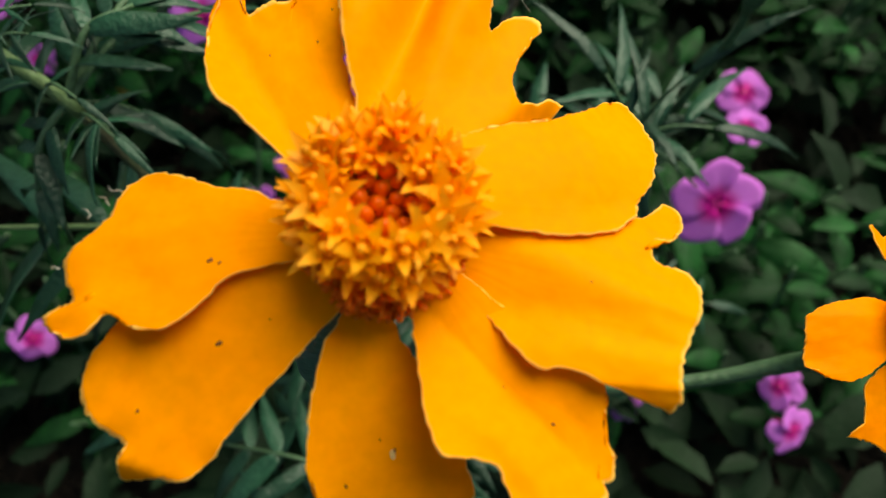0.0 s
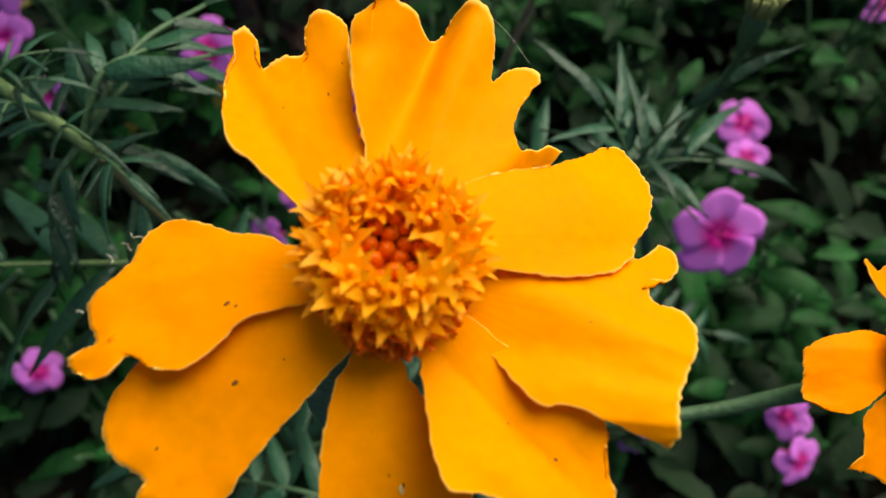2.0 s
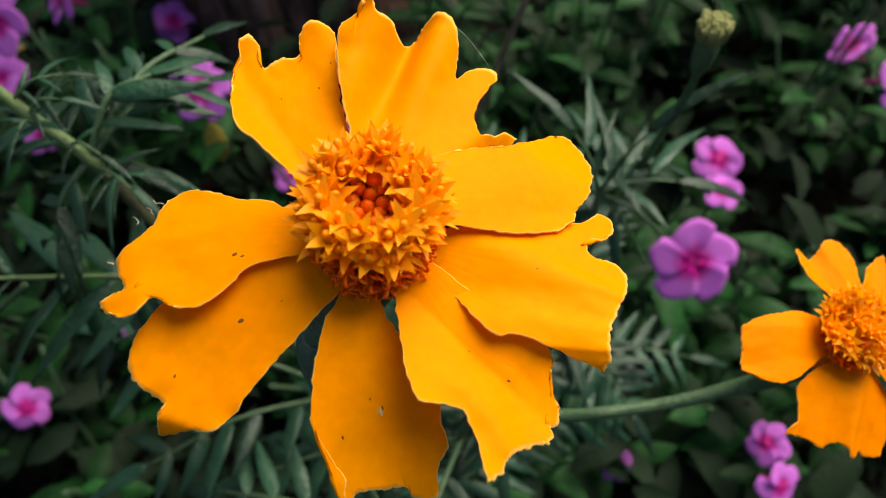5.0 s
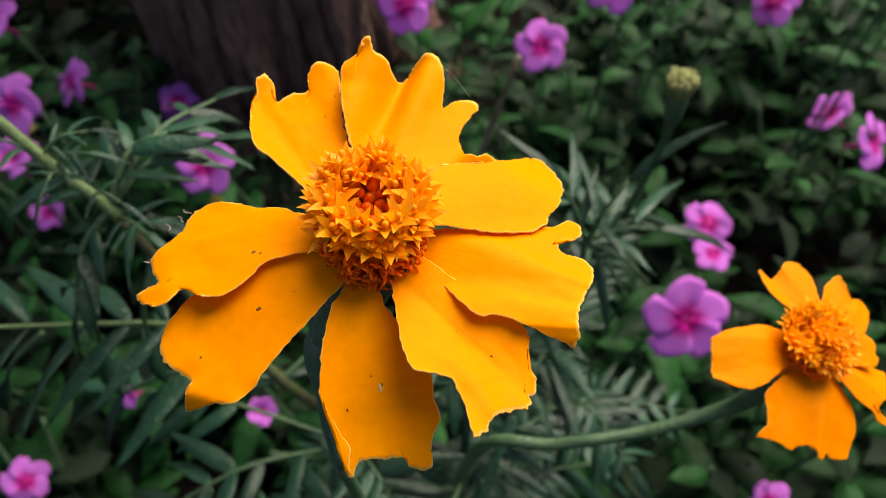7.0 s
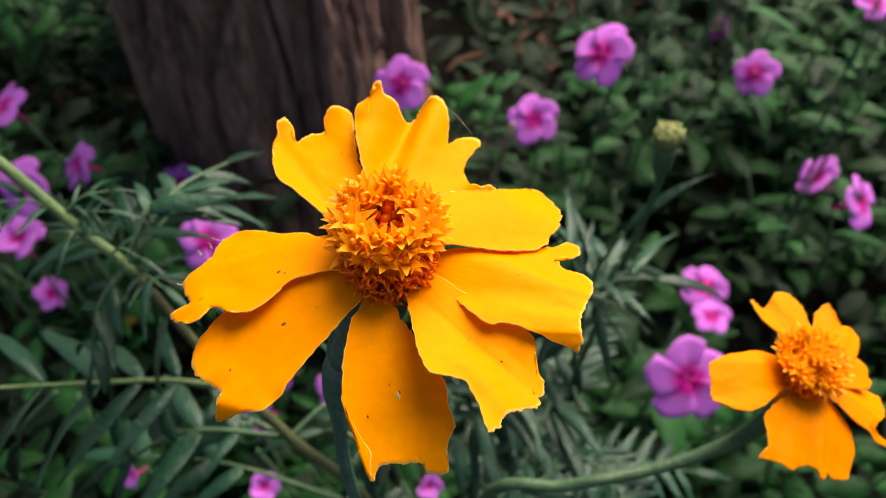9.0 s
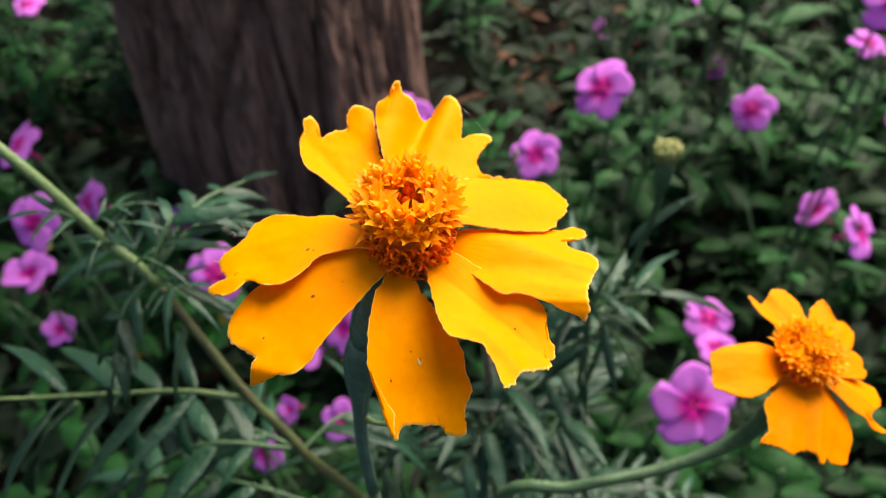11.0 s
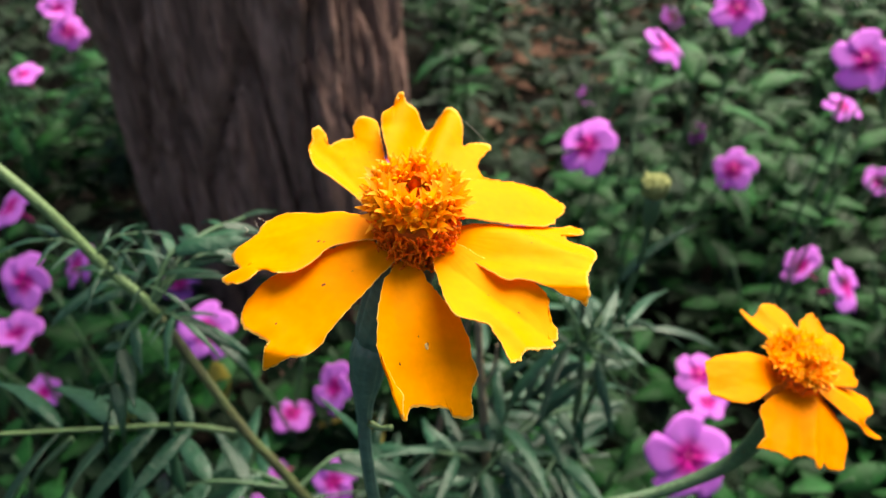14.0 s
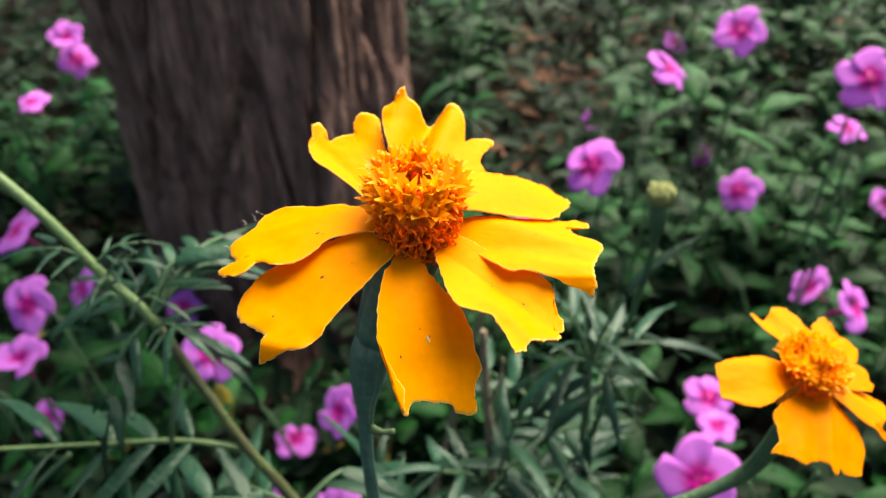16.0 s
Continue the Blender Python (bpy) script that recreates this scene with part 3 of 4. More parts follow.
ray_petal(HEAD, marigold, -166, 0.6, -0.067, -2.5, 13.9, -0.7, [(0, 1.6), (4.8, 1.4), (7.9, 1.8), (10.5, 3.6), (12.3, 4.6), (13.5, 4.6), (15.2, 4.0), (16.8, 2.9), (18.2, 3.7), (19.3, 4.1), (20.6, 3.6)],
          [(21.6, 3.0), (22.1, 2.1), (21.3, 1.7), (20.2, 1.5), (19.5, 1.1), (19.9, 0.4), (20.3, -0.6), (20.4, -1.9), (19.8, -3.0), (18.2, -4.1), (16.9, -4.9), (16.3, -6.2)],
          [(0, -2.6), (3.0, -3.2), (6.0, -5.0), (8.2, -5.8), (10.4, -7.2), (13.4, -8.3), (15.4, -7.7)], [(18, 1.0, 10, -14, 2.5), (0, -2.5, -90, -14, 4)], [],
          [(-12.5, -3.4, 0.22, SPOT), (-11.9, -3.5, 0.14, SPOT)], seed=8)
disc(HEAD, marigold, random.Random(5), 3.2)
# a thread of spider silk between two lobes of a petal
bm = bmesh.new()
tube(bm, spline([HEAD.at(5.6, 25.2, -3.2), HEAD.at(8.2, 24.0, -4.6), HEAD.at(10.6, 21.2, -5.2)], 5), [0.00002, 0.00002], 5)
part("silk_thread", bm, WEB, marigold, "fine thread of spider silk")
# stray hairs caught on the edge of a petal
rng = random.Random(14)
for x, y, h in ((-21.3, 0.7, -2.6), (-20.6, 1.9, -2.8), (-22.6, -0.6, -2.2), (-24.0, -4.6, -1.8)):
    pts = [HEAD.at(x, y, h)]
    for k in range(5):
        pts.append(pts[-1] + Vector((rng.uniform(-0.5, 0.2), rng.uniform(-0.3, 0.5), rng.uniform(-0.1, 0.5))) * 0.0007)
    bm = bmesh.new()
    tube(bm, spline(pts, 3), [0.00005, 0.00004, 0.00003], 5)
    part("hair", bm, WEB, marigold, "pale stray hair on a petal's edge")
STEM_TOP = Vector((-0.0105, 0.026, 0.481))
stem_pts = spline([STEM_TOP, (-0.0125, 0.0255, 0.468), (-0.013, 0.024, 0.449), (-0.012, 0.028, 0.38), (-0.02, 0.045, 0.2), STEM_FOOT], 8)
calyx(HEAD, marigold, stem_pts, 18.5, 4.5)
bm = bmesh.new()
tube(bm, [STEM_TOP + (HEAD.at(0, 0, -4) - STEM_TOP).normalized() * 0.004] + stem_pts[:18], [0.0029, 0.0029, 0.0025, 0.0016, 0.0012, 0.0011, 0.0011, 0.0011], 56, 0.02, 7, 0.10)
stalk = part("stem", bm, CALYX, marigold, "blue-green stalk swollen below the head")
bm = bmesh.new()
tube(bm, stem_pts[17:], [0.0011, 0.0012, 0.0013, 0.0015, 0.0018, 0.0021, 0.0024], 12, 0.03)
part("lower_stem", bm, GREEN_STEM, marigold, "green lower stem")
bm = bmesh.new()
tube(bm, spline([(-0.0118, 0.0245, 0.4660), (-0.0098, 0.0232, 0.4664), (-0.0080, 0.0228, 0.4669)], 4), [0.0007, 0.0004, 0.0005], 6)
part("spur", bm, PALE_STEM, stalk, "short pale spur on the stalk")

# the smaller marigold beside it
HEAD2 = Frame((0.0664, 0.0387, 0.4572), (0.22, -0.22, 0.95), 0.86)
FOOT2 = (0.02, 0.12, GROUND)
marigold2 = thing("marigold", FOOT2, "smaller orange marigold with few broad ray petals and a bushy disc", "flower", "marigolds")
ray_petal(HEAD2, marigold2, 188, 0.2, 0.08, -4, 0, 0, [(0, 1.0), (2.2, 1.5), (5.7, 3.3), (9.9, 5.7), (12.7, 6.4), (15.7, 6.1), (17.7, 4.7)], [(19.4, 4.3), (19.7, 3.2), (19.2, 0.7), (18.9, -1.2)],
          [(0, -4.6), (5.3, -6.4), (9.4, -6.2), (13.6, -5.5), (16.6, -4.3), (18.5, -3.5)], [(0, -2.6, -92, -24, 2.0)], [(2.0, 2.0, -0.4)], seed=11, nw=60, mat=RAY_DEEP)
ray_petal(HEAD2, marigold2, 118, 0.4, -0.12, -4, 0, 0, [(0, -0.8), (3.7, -0.6), (6.0, 0.8), (8.5, 2.7), (10.3, 3.4), (13.1, 2.6), (15.2, 1.2)], [(15.2, 0.2), (13.4, -0.2), (12.6, -1.0), (13.5, -3.2), (14.7, -6.0), (14.4, -8.0)],
          [(0, -4.4), (6.3, -7.7), (8.5, -8.7), (11.5, -9.3), (13.2, -9.0)], [(0, -1.5, 90, 26, 2.0)], [(-4.5, 2.0, 0.5)], seed=12, nw=60, mat=RAY_DEEP)
ray_petal(HEAD2, marigold2, 75, 0.4, -0.06, -4, 0, 0, [(0, 2.0), (5, 1.7), (9.2, 0.6), (11, 0.3)], [(12.8, -0.9), (14.6, -2.1), (15.0, -3.2)], [(0, -3.0), (6, -5.5), (9.5, -6.0), (11.3, -5.6), (12.8, -3.9)], [(0, -1.2, 90, 24, 2)], [(-3.4, 1.2, 0.5)], seed=13, nw=50, mat=RAY_DEEP)
ray_petal(HEAD2, marigold2, 45, 0.4, -0.04, -4, 0, 0, [(0, 2.6), (6, 3.0), (12, 2.2)], [(14.5, 1.4), (16.7, 0.0), (17.1, -1.6)], [(0, -2.4), (6, -3.6), (11, -3.2), (15.4, -2.5)], [(9, 0, 0, -24, 3)], [(0.5, 1.4, 0.5)], seed=14, nw=50, mat=RAY_DEEP)
ray_petal(HEAD2, marigold2, 12, 0.3, -0.08, -4, 0, 0, [(0, 2.0), (4, 3.0), (7, 3.4)], [(8.6, 2.6), (9.6, 0.8), (9.0, -0.8), (9.4, -2.0)], [(0, -2.0), (4, -3.0), (8, -3.4)], [], [], seed=17, nw=40, mat=RAY_DEEP)
ray_petal(HEAD2, marigold2, -30, 0.2, -0.10, -4, 0, 0, [(0, 3.0), (5.9, 6.4), (9.0, 8.3), (12.1, 10.1)], [(13.1, 6.8), (12.8, 4.6), (12.5, 2.8), (11.2, 0.2), (10.9, -1.6), (12.6, -2.3), (15.2, -2.1)],
          [(0, -1.2), (3.9, -2.5), (6.9, -3.2), (9.7, -3.2), (12.0, -3.9), (14.2, -3.6)], [(0, 1.4, 84, -26, 2)], [], seed=15, nw=70, mat=RAY_DEEP)
ray_petal(HEAD2, marigold2, -100, -0.1, -0.12, -4, 0, 0, [(-1.5, 4.2), (0, 6.0), (1.8, 8.2), (4.3, 10.1), (7.1, 10.9), (10.8, 10.1), (13.2, 9.5)],
          [(13.9, 7.7), (14.2, 5.3), (13.6, 4.2), (15.2, 3.2), (15.2, 2.2), (14.2, 1.2), (13.6, -0.7), (14.4, -2.4), (15.5, -4.1), (14.7, -7.1)],
          [(-0.5, -3.6), (0.4, -4.6), (3.2, -7.7), (6.2, -9.9), (8.0, -9.8), (11.8, -8.9), (13.1, -9.6), (14.8, -10.7)], [(0, 2.2, 86, -18, 1.2)], [(1.6, 1.3, 0.7), (-1.4, 1.3, -0.6), (-4.5, 1.8, 0.5), (6.5, 1.5, -0.4)], seed=16, nw=110, mat=RAY_DEEP)
disc(Frame(HEAD2.at(-1.6, 1.3, -1.6), HEAD2.n, 0.92), marigold2, random.Random(9), 1.0, 1.0, rows=2)
neck = HEAD2.at(0, 0, -4)
neck_way = (Vector((0.0655, 0.0445, 0.428)) - neck).normalized()
stem2 = spline([neck + neck_way * 0.010, neck + neck_way * 0.017, (0.0620, 0.0458, 0.4210), (0.0471, 0.0439, 0.4140), (0.0288, 0.0425, 0.4097), (0.0100, 0.050, 0.385), (0.008, 0.09, 0.2), FOOT2], 6)
calyx(HEAD2, marigold2, stem2, 11.6, 2.9)
bm = bmesh.new()
tube(bm, stem2, [0.0022, 0.0022, 0.0018, 0.0014, 0.0013, 0.0014, 0.0015, 0.0018, 0.002], 10, 0.03)
part("stem", bm, GREEN_STEM, marigold2, "green stalk")


# ---- where the periwinkles bloom: place and width ----
BLOOMS_BY_TRUNK = [
    (-0.305, 0.368, 0.214, 0.042),
    (-0.328, 0.476, 0.142, 0.042),
    (-0.327, 0.363, 0.164, 0.042),
    (-0.348, 0.386, 0.075, 0.029),
    (-0.358, 0.467, 0.213, 0.042),
    (-0.438, 0.817, 0.248, 0.042),
    (-0.433, 0.811, 0.225, 0.042),
    (-0.529, 0.853, 0.155, 0.042),
    (-0.278, 0.545, 0.057, 0.040),
    (-0.171, 0.334, 0.190, 0.042),
    (-0.092, 0.358, 0.098, 0.042),
    (-0.138, 0.374, 0.049, 0.038),
    (-0.153, 0.272, 0.053, 0.035),
    (-0.135, 0.305, 0.063, 0.024),
    (-0.087, 0.271, 0.096, 0.032),
    (-0.036, 0.453, 0.233, 0.042),
    (-0.219, 0.207, 0.094, 0.019),
    (-0.131, 0.198, 0.091, 0.023),
    (-0.022, 0.211, 0.063, 0.023),
    (-0.293, 0.157, 0.062, 0.032),
]
BLOOMS_IN_BED = [
    (0.102, 0.398, 0.290, 0.042),
    (0.198, 0.564, 0.286, 0.042),
    (0.251, 0.559, 0.319, 0.042),
    (0.287, 0.416, 0.337, 0.042),
    (0.451, 0.700, 0.144, 0.042),
    (0.280, 0.559, 0.160, 0.042),
    (0.335, 0.482, 0.097, 0.042),
    (0.308, 0.381, 0.164, 0.042),
    (0.339, 0.826, 0.043, 0.030),
    (0.383, 1.139, 0.078, 0.042),
    (0.213, 0.946, 0.042, 0.032),
    (0.496, 0.661, 0.067, 0.037),
    (0.211, 0.378, 0.073, 0.041),
    (0.203, 0.336, 0.087, 0.030),
    (0.132, 0.204, 0.202, 0.048),
    (0.070, 0.481, 0.174, 0.042),
    (0.114, 0.136, 0.046, 0.025),
    (0.204, 0.143, 0.079, 0.029),
    (0.210, 0.117, 0.073, 0.032),
]

ALL_BLOOMS = [(Vector(b[:3]), b[3]) for b in BLOOMS_BY_TRUNK + BLOOMS_IN_BED]


def shades_a_bloom(p, reach=0.032):
    """Whether a leaf here would stand before a bloom, which grow clear above the leaves, towards the open side of the bed."""
    for b, size in ALL_BLOOMS:
        d = Vector((0.0, -0.03, 0.56)) - b
        f = max(-0.02, min((p - b).dot(d) / d.length_squared, 0.6))
        if 0 < f and (p - (b + d * f)).length < reach + 0.35 * size:
            return True
    return False


# ---- leaves ----
def leaf_mesh(name, length, width, mat, fold=0.25, droop=0.3, point=1.0, teeth=0.0, seed=0, nu=7):
    """A leaf along +x from the origin, folded on its midrib, drooping to its tip."""
    def place(s, w):
        half = width / 2 * (math.sin(math.pi * min(1, s ** (0.75 * point) * 0.985 + 0.015)) ** 0.8) * (1 + teeth * (((s * 14) % 1) - 0.5))
        side = 0.06 * length * noise.noise(Vector((s * 2, seed, 0)))
        z = -droop * length * s * s + fold * abs(w) * half + 0.05 * length * noise.noise(Vector((s * 2.5, w, seed + 5)))
        return Vector((length * s, side * s + w * half, z))
    bm = sheet(nu, 2, place)
    shell(bm, 0.00025)
    return to_mesh(name, bm, mat)


LEAVES = [leaf_mesh("leaf", 0.040, 0.017, LEAF, 0.3, 0.25, 1.15, 0, 1), leaf_mesh("leaf", 0.046, 0.019, LEAF, 0.2, 0.4, 1.1, 0, 2), leaf_mesh("leaf", 0.034, 0.016, LEAF, 0.35, 0.15, 1.2, 0, 3)]
YELLOWED = leaf_mesh("leaf", 0.036, 0.015, YELLOW_LEAF, 0.3, 0.5, 1.1, 0, 4)
LEAFLETS = [leaf_mesh("leaflet", 0.021, 0.0046, MARIGOLD_LEAF, 0.3, 0.25, 0.9, 0.10, 5, 14), leaf_mesh("leaflet", 0.023, 0.0050, MARIGOLD_LEAF, 0.25, 0.15, 0.9, 0.10, 6, 14), leaf_mesh("leaflet", 0.017, 0.0038, MARIGOLD_LEAF, 0.3, 0.35, 0.9, 0.10, 7, 14)]

STRAPS = [leaf_mesh("leaflet", 0.024, 0.0034, MARIGOLD_LEAF, 0.3, 0.35, 0.9, 0.06, 8, 12), leaf_mesh("leaflet", 0.027, 0.0037, MARIGOLD_LEAF, 0.25, 0.45, 0.9, 0.06, 9, 12), leaf_mesh("leaflet", 0.020, 0.0030, MARIGOLD_LEAF, 0.3, 0.25, 0.9, 0.06, 10, 12)]


def pinnate_leaf(parent, start, ends, pairs, rng, size=1.0, mat=GREEN_STEM, thick=0.0009, blades=None):
    """A feathered marigold leaf: a rachis with pairs of slim leaflets and one at its end."""
    pts = spline([start, *ends], 8)
    bm = bmesh.new()
    tube(bm, pts, [thick, thick * 0.8, thick * 0.5], 6)
    rachis = part("pinnate_leaf", bm, mat, parent)
    n = len(pts)
    for k in range(pairs):
        i = int(n * (0.28 + 0.68 * k / pairs))
        d = (pts[min(i + 1, n - 1)] - pts[i - 1]).normalized()
        side = Vector((0, 0, 1)).cross(d)
        side = side.normalized() if side.length > 0.1 else Vector((1, 0, 0))
        for sgn in (1, -1):
            way = d * (0.55 + 0.3 * rng.random()) + side * sgn + Vector((0, 0, 0.25 * (rng.random() - 0.3)))
            scale = size * (0.7 + 0.45 * math.sin(math.pi * (0.2 + 0.7 * k / pairs))) * (0.85 + 0.3 * rng.random())
            if shades_a_bloom(pts[i] + way.normalized() * 0.012, 0.0) or shades_a_bloom(pts[i] + way.normalized() * 0.024, 0.0):
                continue
            placed("leaflet", rng.choice(blades or LEAFLETS), rachis, Matrix.Translation(pts[i]) @ turn(way, spin=rng.uniform(-0.5, 0.5)) @ Matrix.Scale(scale, 4))
    if not shades_a_bloom(pts[-1] + (pts[-1] - pts[-3]).normalized() * 0.014 * size, 0.0):
        placed("leaflet", (blades or LEAFLETS)[1], rachis, Matrix.Translation(pts[-1]) @ turn(pts[-1] - pts[-3]) @ Matrix.Scale(size, 4))


def leafy(parent, points, rng, count, reach=0.08, size=1.0, first=0.15, last=0.95, rise=0.25):
    """Feathered leaves set round a stem."""
    n = len(points)
    a = rng.random() * 6
    for k in range(count):
        i = int((n - 1) * (first + (last - first) * k / max(count - 1, 1)))
        a += 2.4 + rng.uniform(-0.4, 0.4)
        L = reach * (0.7 + 0.5 * rng.random())
        p = Vector(points[i])
        for _ in range(9):
            out = Vector((math.cos(a), math.sin(a), rise + rng.uniform(-0.2, 0.2)))
            if not any(shades_a_bloom(p + out * (L * f), 0.018) for f in (0.4, 0.7, 1.0, 1.25)):
                break
            a += 0.7
        pinnate_leaf(parent, p, [p + out * L * 0.5 + Vector((0, 0, 0.01)), p + out * L + Vector((0, 0, -0.12 * L))], rng.choice((4, 5, 6)), rng, size)


rng = random.Random(21)
leafy(marigold, [q for q in stem_pts[::-1] if q.z < 0.37], rng, 9, 0.07, 1.0, 0.45, 1.0)
leafy(marigold2, [q for q in stem2[::-1] if q.z < 0.39], rng, 10, 0.065, 1.0, 0.4, 0.84)

# the side shoot with the pale diagonal stem
FOOT3 = (0.01, 0.085, GROUND)
shoot = thing("marigold_shoot", FOOT3, "leafy marigold shoot with a pale slanting stem and feathered leaves", "plant", "marigold plants")
shoot_pts = spline([(-0.132, 0.098, 0.512), (-0.095, 0.0885, 0.477), (-0.079, 0.085, 0.452), (-0.071, 0.083, 0.441), (-0.063, 0.080, 0.421), (-0.0545, 0.077, 0.398), (-0.045, 0.077, 0.372), (-0.02, 0.08, 0.28), FOOT3], 6)
bm = bmesh.new()
tube(bm, shoot_pts[:20], [0.0011, 0.0013, 0.0013, 0.0013], 9, 0.05)
part("stem", bm, PALE_STEM, shoot, "pale green slanting stem")
bm = bmesh.new()
tube(bm, shoot_pts[19:], [0.0013, 0.0012, 0.0013, 0.0014, 0.0016, 0.0018, 0.002, 0.0022], 9, 0.08)
part("lower_stem", bm, OLIVE_STEM, shoot, "olive-brown lower stem")
rng = random.Random(4)
fork = Vector((-0.0545, 0.077, 0.398))
node = Vector((-0.071, 0.083, 0.441))
pinnate_leaf(shoot, fork, [(-0.07, 0.076, 0.404), (-0.09, 0.074, 0.4065), (-0.118, 0.070, 0.411)], 4, rng, 1.22, PALE_STEM, 0.0009, STRAPS)
for end, size in (((-0.060, 0.10, 0.448), 0.8), ((-0.095, 0.10, 0.43), 0.7), ((-0.052, 0.108, 0.438), 0.75), ((-0.085, 0.07, 0.415), 0.65), ((-0.06, 0.10, 0.40), 0.7), ((-0.055, 0.12, 0.44), 0.75)):
    end = Vector(end)
    pinnate_leaf(shoot, node, [node.lerp(end, 0.5) + Vector((0, 0, 0.006)), end], 3, rng, size)
for end in ((-0.10, 0.075, 0.36), (-0.085, 0.095, 0.345), (-0.09, 0.05, 0.33), (-0.02, 0.10, 0.35), (-0.12, 0.10, 0.32), (-0.01, 0.05, 0.32)):
    end = Vector(end)
    start = Vector((-0.045, 0.077, 0.372)) if end.z > 0.34 else Vector((-0.03, 0.079, 0.32))
    pinnate_leaf(shoot, start, [start.lerp(end, 0.5) + Vector((0, 0, 0.012)), end], 5, rng, 1.1)

# two low shoots below the heads, with long slim arching leaves
LOW_SHOOTS = (
    ((0.0448, 0.118, 0.3845), (0.030, 0.125, GROUND), ((0.066, 0.112, 0.371), (0.0619, 0.108, 0.362), (0.0439, 0.108, 0.360), (0.0538, 0.12, 0.409), (0.065, 0.118, 0.391), (0.0277, 0.118, 0.379), (0.036, 0.125, 0.402), (0.058, 0.135, 0.385))),
    ((0.0129, 0.102, 0.3409), (0.012, 0.115, GROUND), ((-0.0038, 0.098, 0.359), (0.0471, 0.098, 0.348), (0.020, 0.104, 0.3734), (-0.002, 0.094, 0.332), (0.0357, 0.094, 0.331), (0.0301, 0.108, 0.366), (0.010, 0.088, 0.335), (-0.015, 0.11, 0.345))),
    ((-0.0250, 0.110, 0.3150), (-0.02, 0.12, GROUND), ((-0.044, 0.104, 0.328), (-0.008, 0.100, 0.322), (-0.030, 0.112, 0.345), (-0.036, 0.098, 0.306), (-0.014, 0.11, 0.338))),
)
rng = random.Random(61)
for top, foot, ends in LOW_SHOOTS:
    low = thing("marigold_shoot", foot, "young marigold shoot with slim arching leaves under the blooms", "plant", "marigold plants")
    top = Vector(top)
    pts = spline([top, top.lerp(Vector(foot), 0.3) + Vector((0.004, 0.004, 0)), foot], 8)
    bm = bmesh.new()
    tube(bm, pts, [0.0010, 0.0013, 0.0017, 0.002], 8, 0.05)
    part("stem", bm, GREEN_STEM, low)
    for end in ends:
        end = Vector(end)
        pinnate_leaf(low, top, [top.lerp(end, 0.5) + Vector((0, 0, 0.003)), end], rng.choice((1, 2, 2)), rng, rng.uniform(0.85, 1.1), GREEN_STEM, 0.0007, STRAPS)
    leafy(low, pts[::-1], rng, 4, 0.045, 0.9, 0.45, 0.8)
# slim leaves hanging from the slanting shoot
for start, end, size in (((-0.0744, 0.079, 0.4335), (-0.088, 0.074, 0.395), 1.35), ((-0.066, 0.080, 0.425), (-0.074, 0.074, 0.398), 1.1), ((-0.0988, 0.073, 0.4043), (-0.116, 0.070, 0.386), 1.5)):
    start, end = Vector(start), Vector(end)
    pinnate_leaf(shoot, start, [start.lerp(end, 0.5) + Vector((0, -0.003, 0.003)), end], 0, rng, size)
# a tuft of thread-thin young leaves round the node
rng = random.Random(91)
for k in range(8):
    at = shoot_pts[rng.randint(10, 20)]
    a = rng.random() * 6.283
    out = Vector((math.cos(a), 0.6 * math.sin(a), rng.uniform(-0.3, 0.9))).normalized() * rng.uniform(0.006, 0.013)
    pinnate_leaf(shoot, at, [at + out * 0.5 + Vector((0, 0, 0.002)), at + out], rng.choice((1, 2)), rng, rng.uniform(0.28, 0.42), GREEN_STEM, 0.0004, STRAPS)
# dry twig standing among them
bm = bmesh.new()
tube(bm, spline([(0.0103, 0.112, 0.405), (0.0110, 0.112, 0.375), (0.0125, 0.113, 0.340), (0.016, 0.12, 0.2), (0.012, 0.125, GROUND - 0.004)], 8), [0.0011, 0.0014, 0.0015, 0.0017, 0.002], 7, 0.15)
dead = thing("dry_stem", (0.012, 0.125, GROUND), "thin dry brown plant stem standing among the leaves", "stem")
part("stalk", bm, TWIG, dead)
bm = bmesh.new()
tube(bm, spline([(0.0112, 0.112, 0.372), (0.0150, 0.110, 0.384), (0.0160, 0.109, 0.396)], 5), [0.0008, 0.0006, 0.0004], 6, 0.15)
part("side_twig", bm, TWIG, dead)

# a taller dry stalk leaning behind the head
bm = bmesh.new()
tube(bm, spline([(0.0298, 0.2263, 0.368), (0.0115, 0.230, 0.290), (-0.020, 0.236, 0.140), (-0.063, 0.240, GROUND - 0.004)], 8), [0.0012, 0.0016, 0.0018, 0.002], 7, 0.15)
dead = thing("dry_stem", (-0.063, 0.240, GROUND), "tall thin dry pale-brown stalk leaning among the leaves", "stem")
part("stalk", bm, TWIG, dead)

# the spent head
SPENT_TOP = Vector((0.060, 0.119, 0.446))
FOOT4 = (0.03, 0.16, GROUND)
spent = thing("spent_marigold", FOOT4, "faded marigold head, dry yellow top in a narrow green cup", "flower", "marigolds")
sp = spline([SPENT_TOP - Vector((0, 0, 0.014)), (0.060, 0.121, 0.42), (0.055, 0.13, 0.36), (0.04, 0.145, 0.2), FOOT4], 6)
bm = bmesh.new()
tube(bm, [SPENT_TOP + Vector((0, 0, z)) for z in (-0.002, -0.006, -0.011, -0.015)], [0.0024, 0.0027, 0.0023, 0.0011], 14)
part("calyx", bm, GREEN_STEM, spent)
bm = bmesh.new()
rg = random.Random(2)
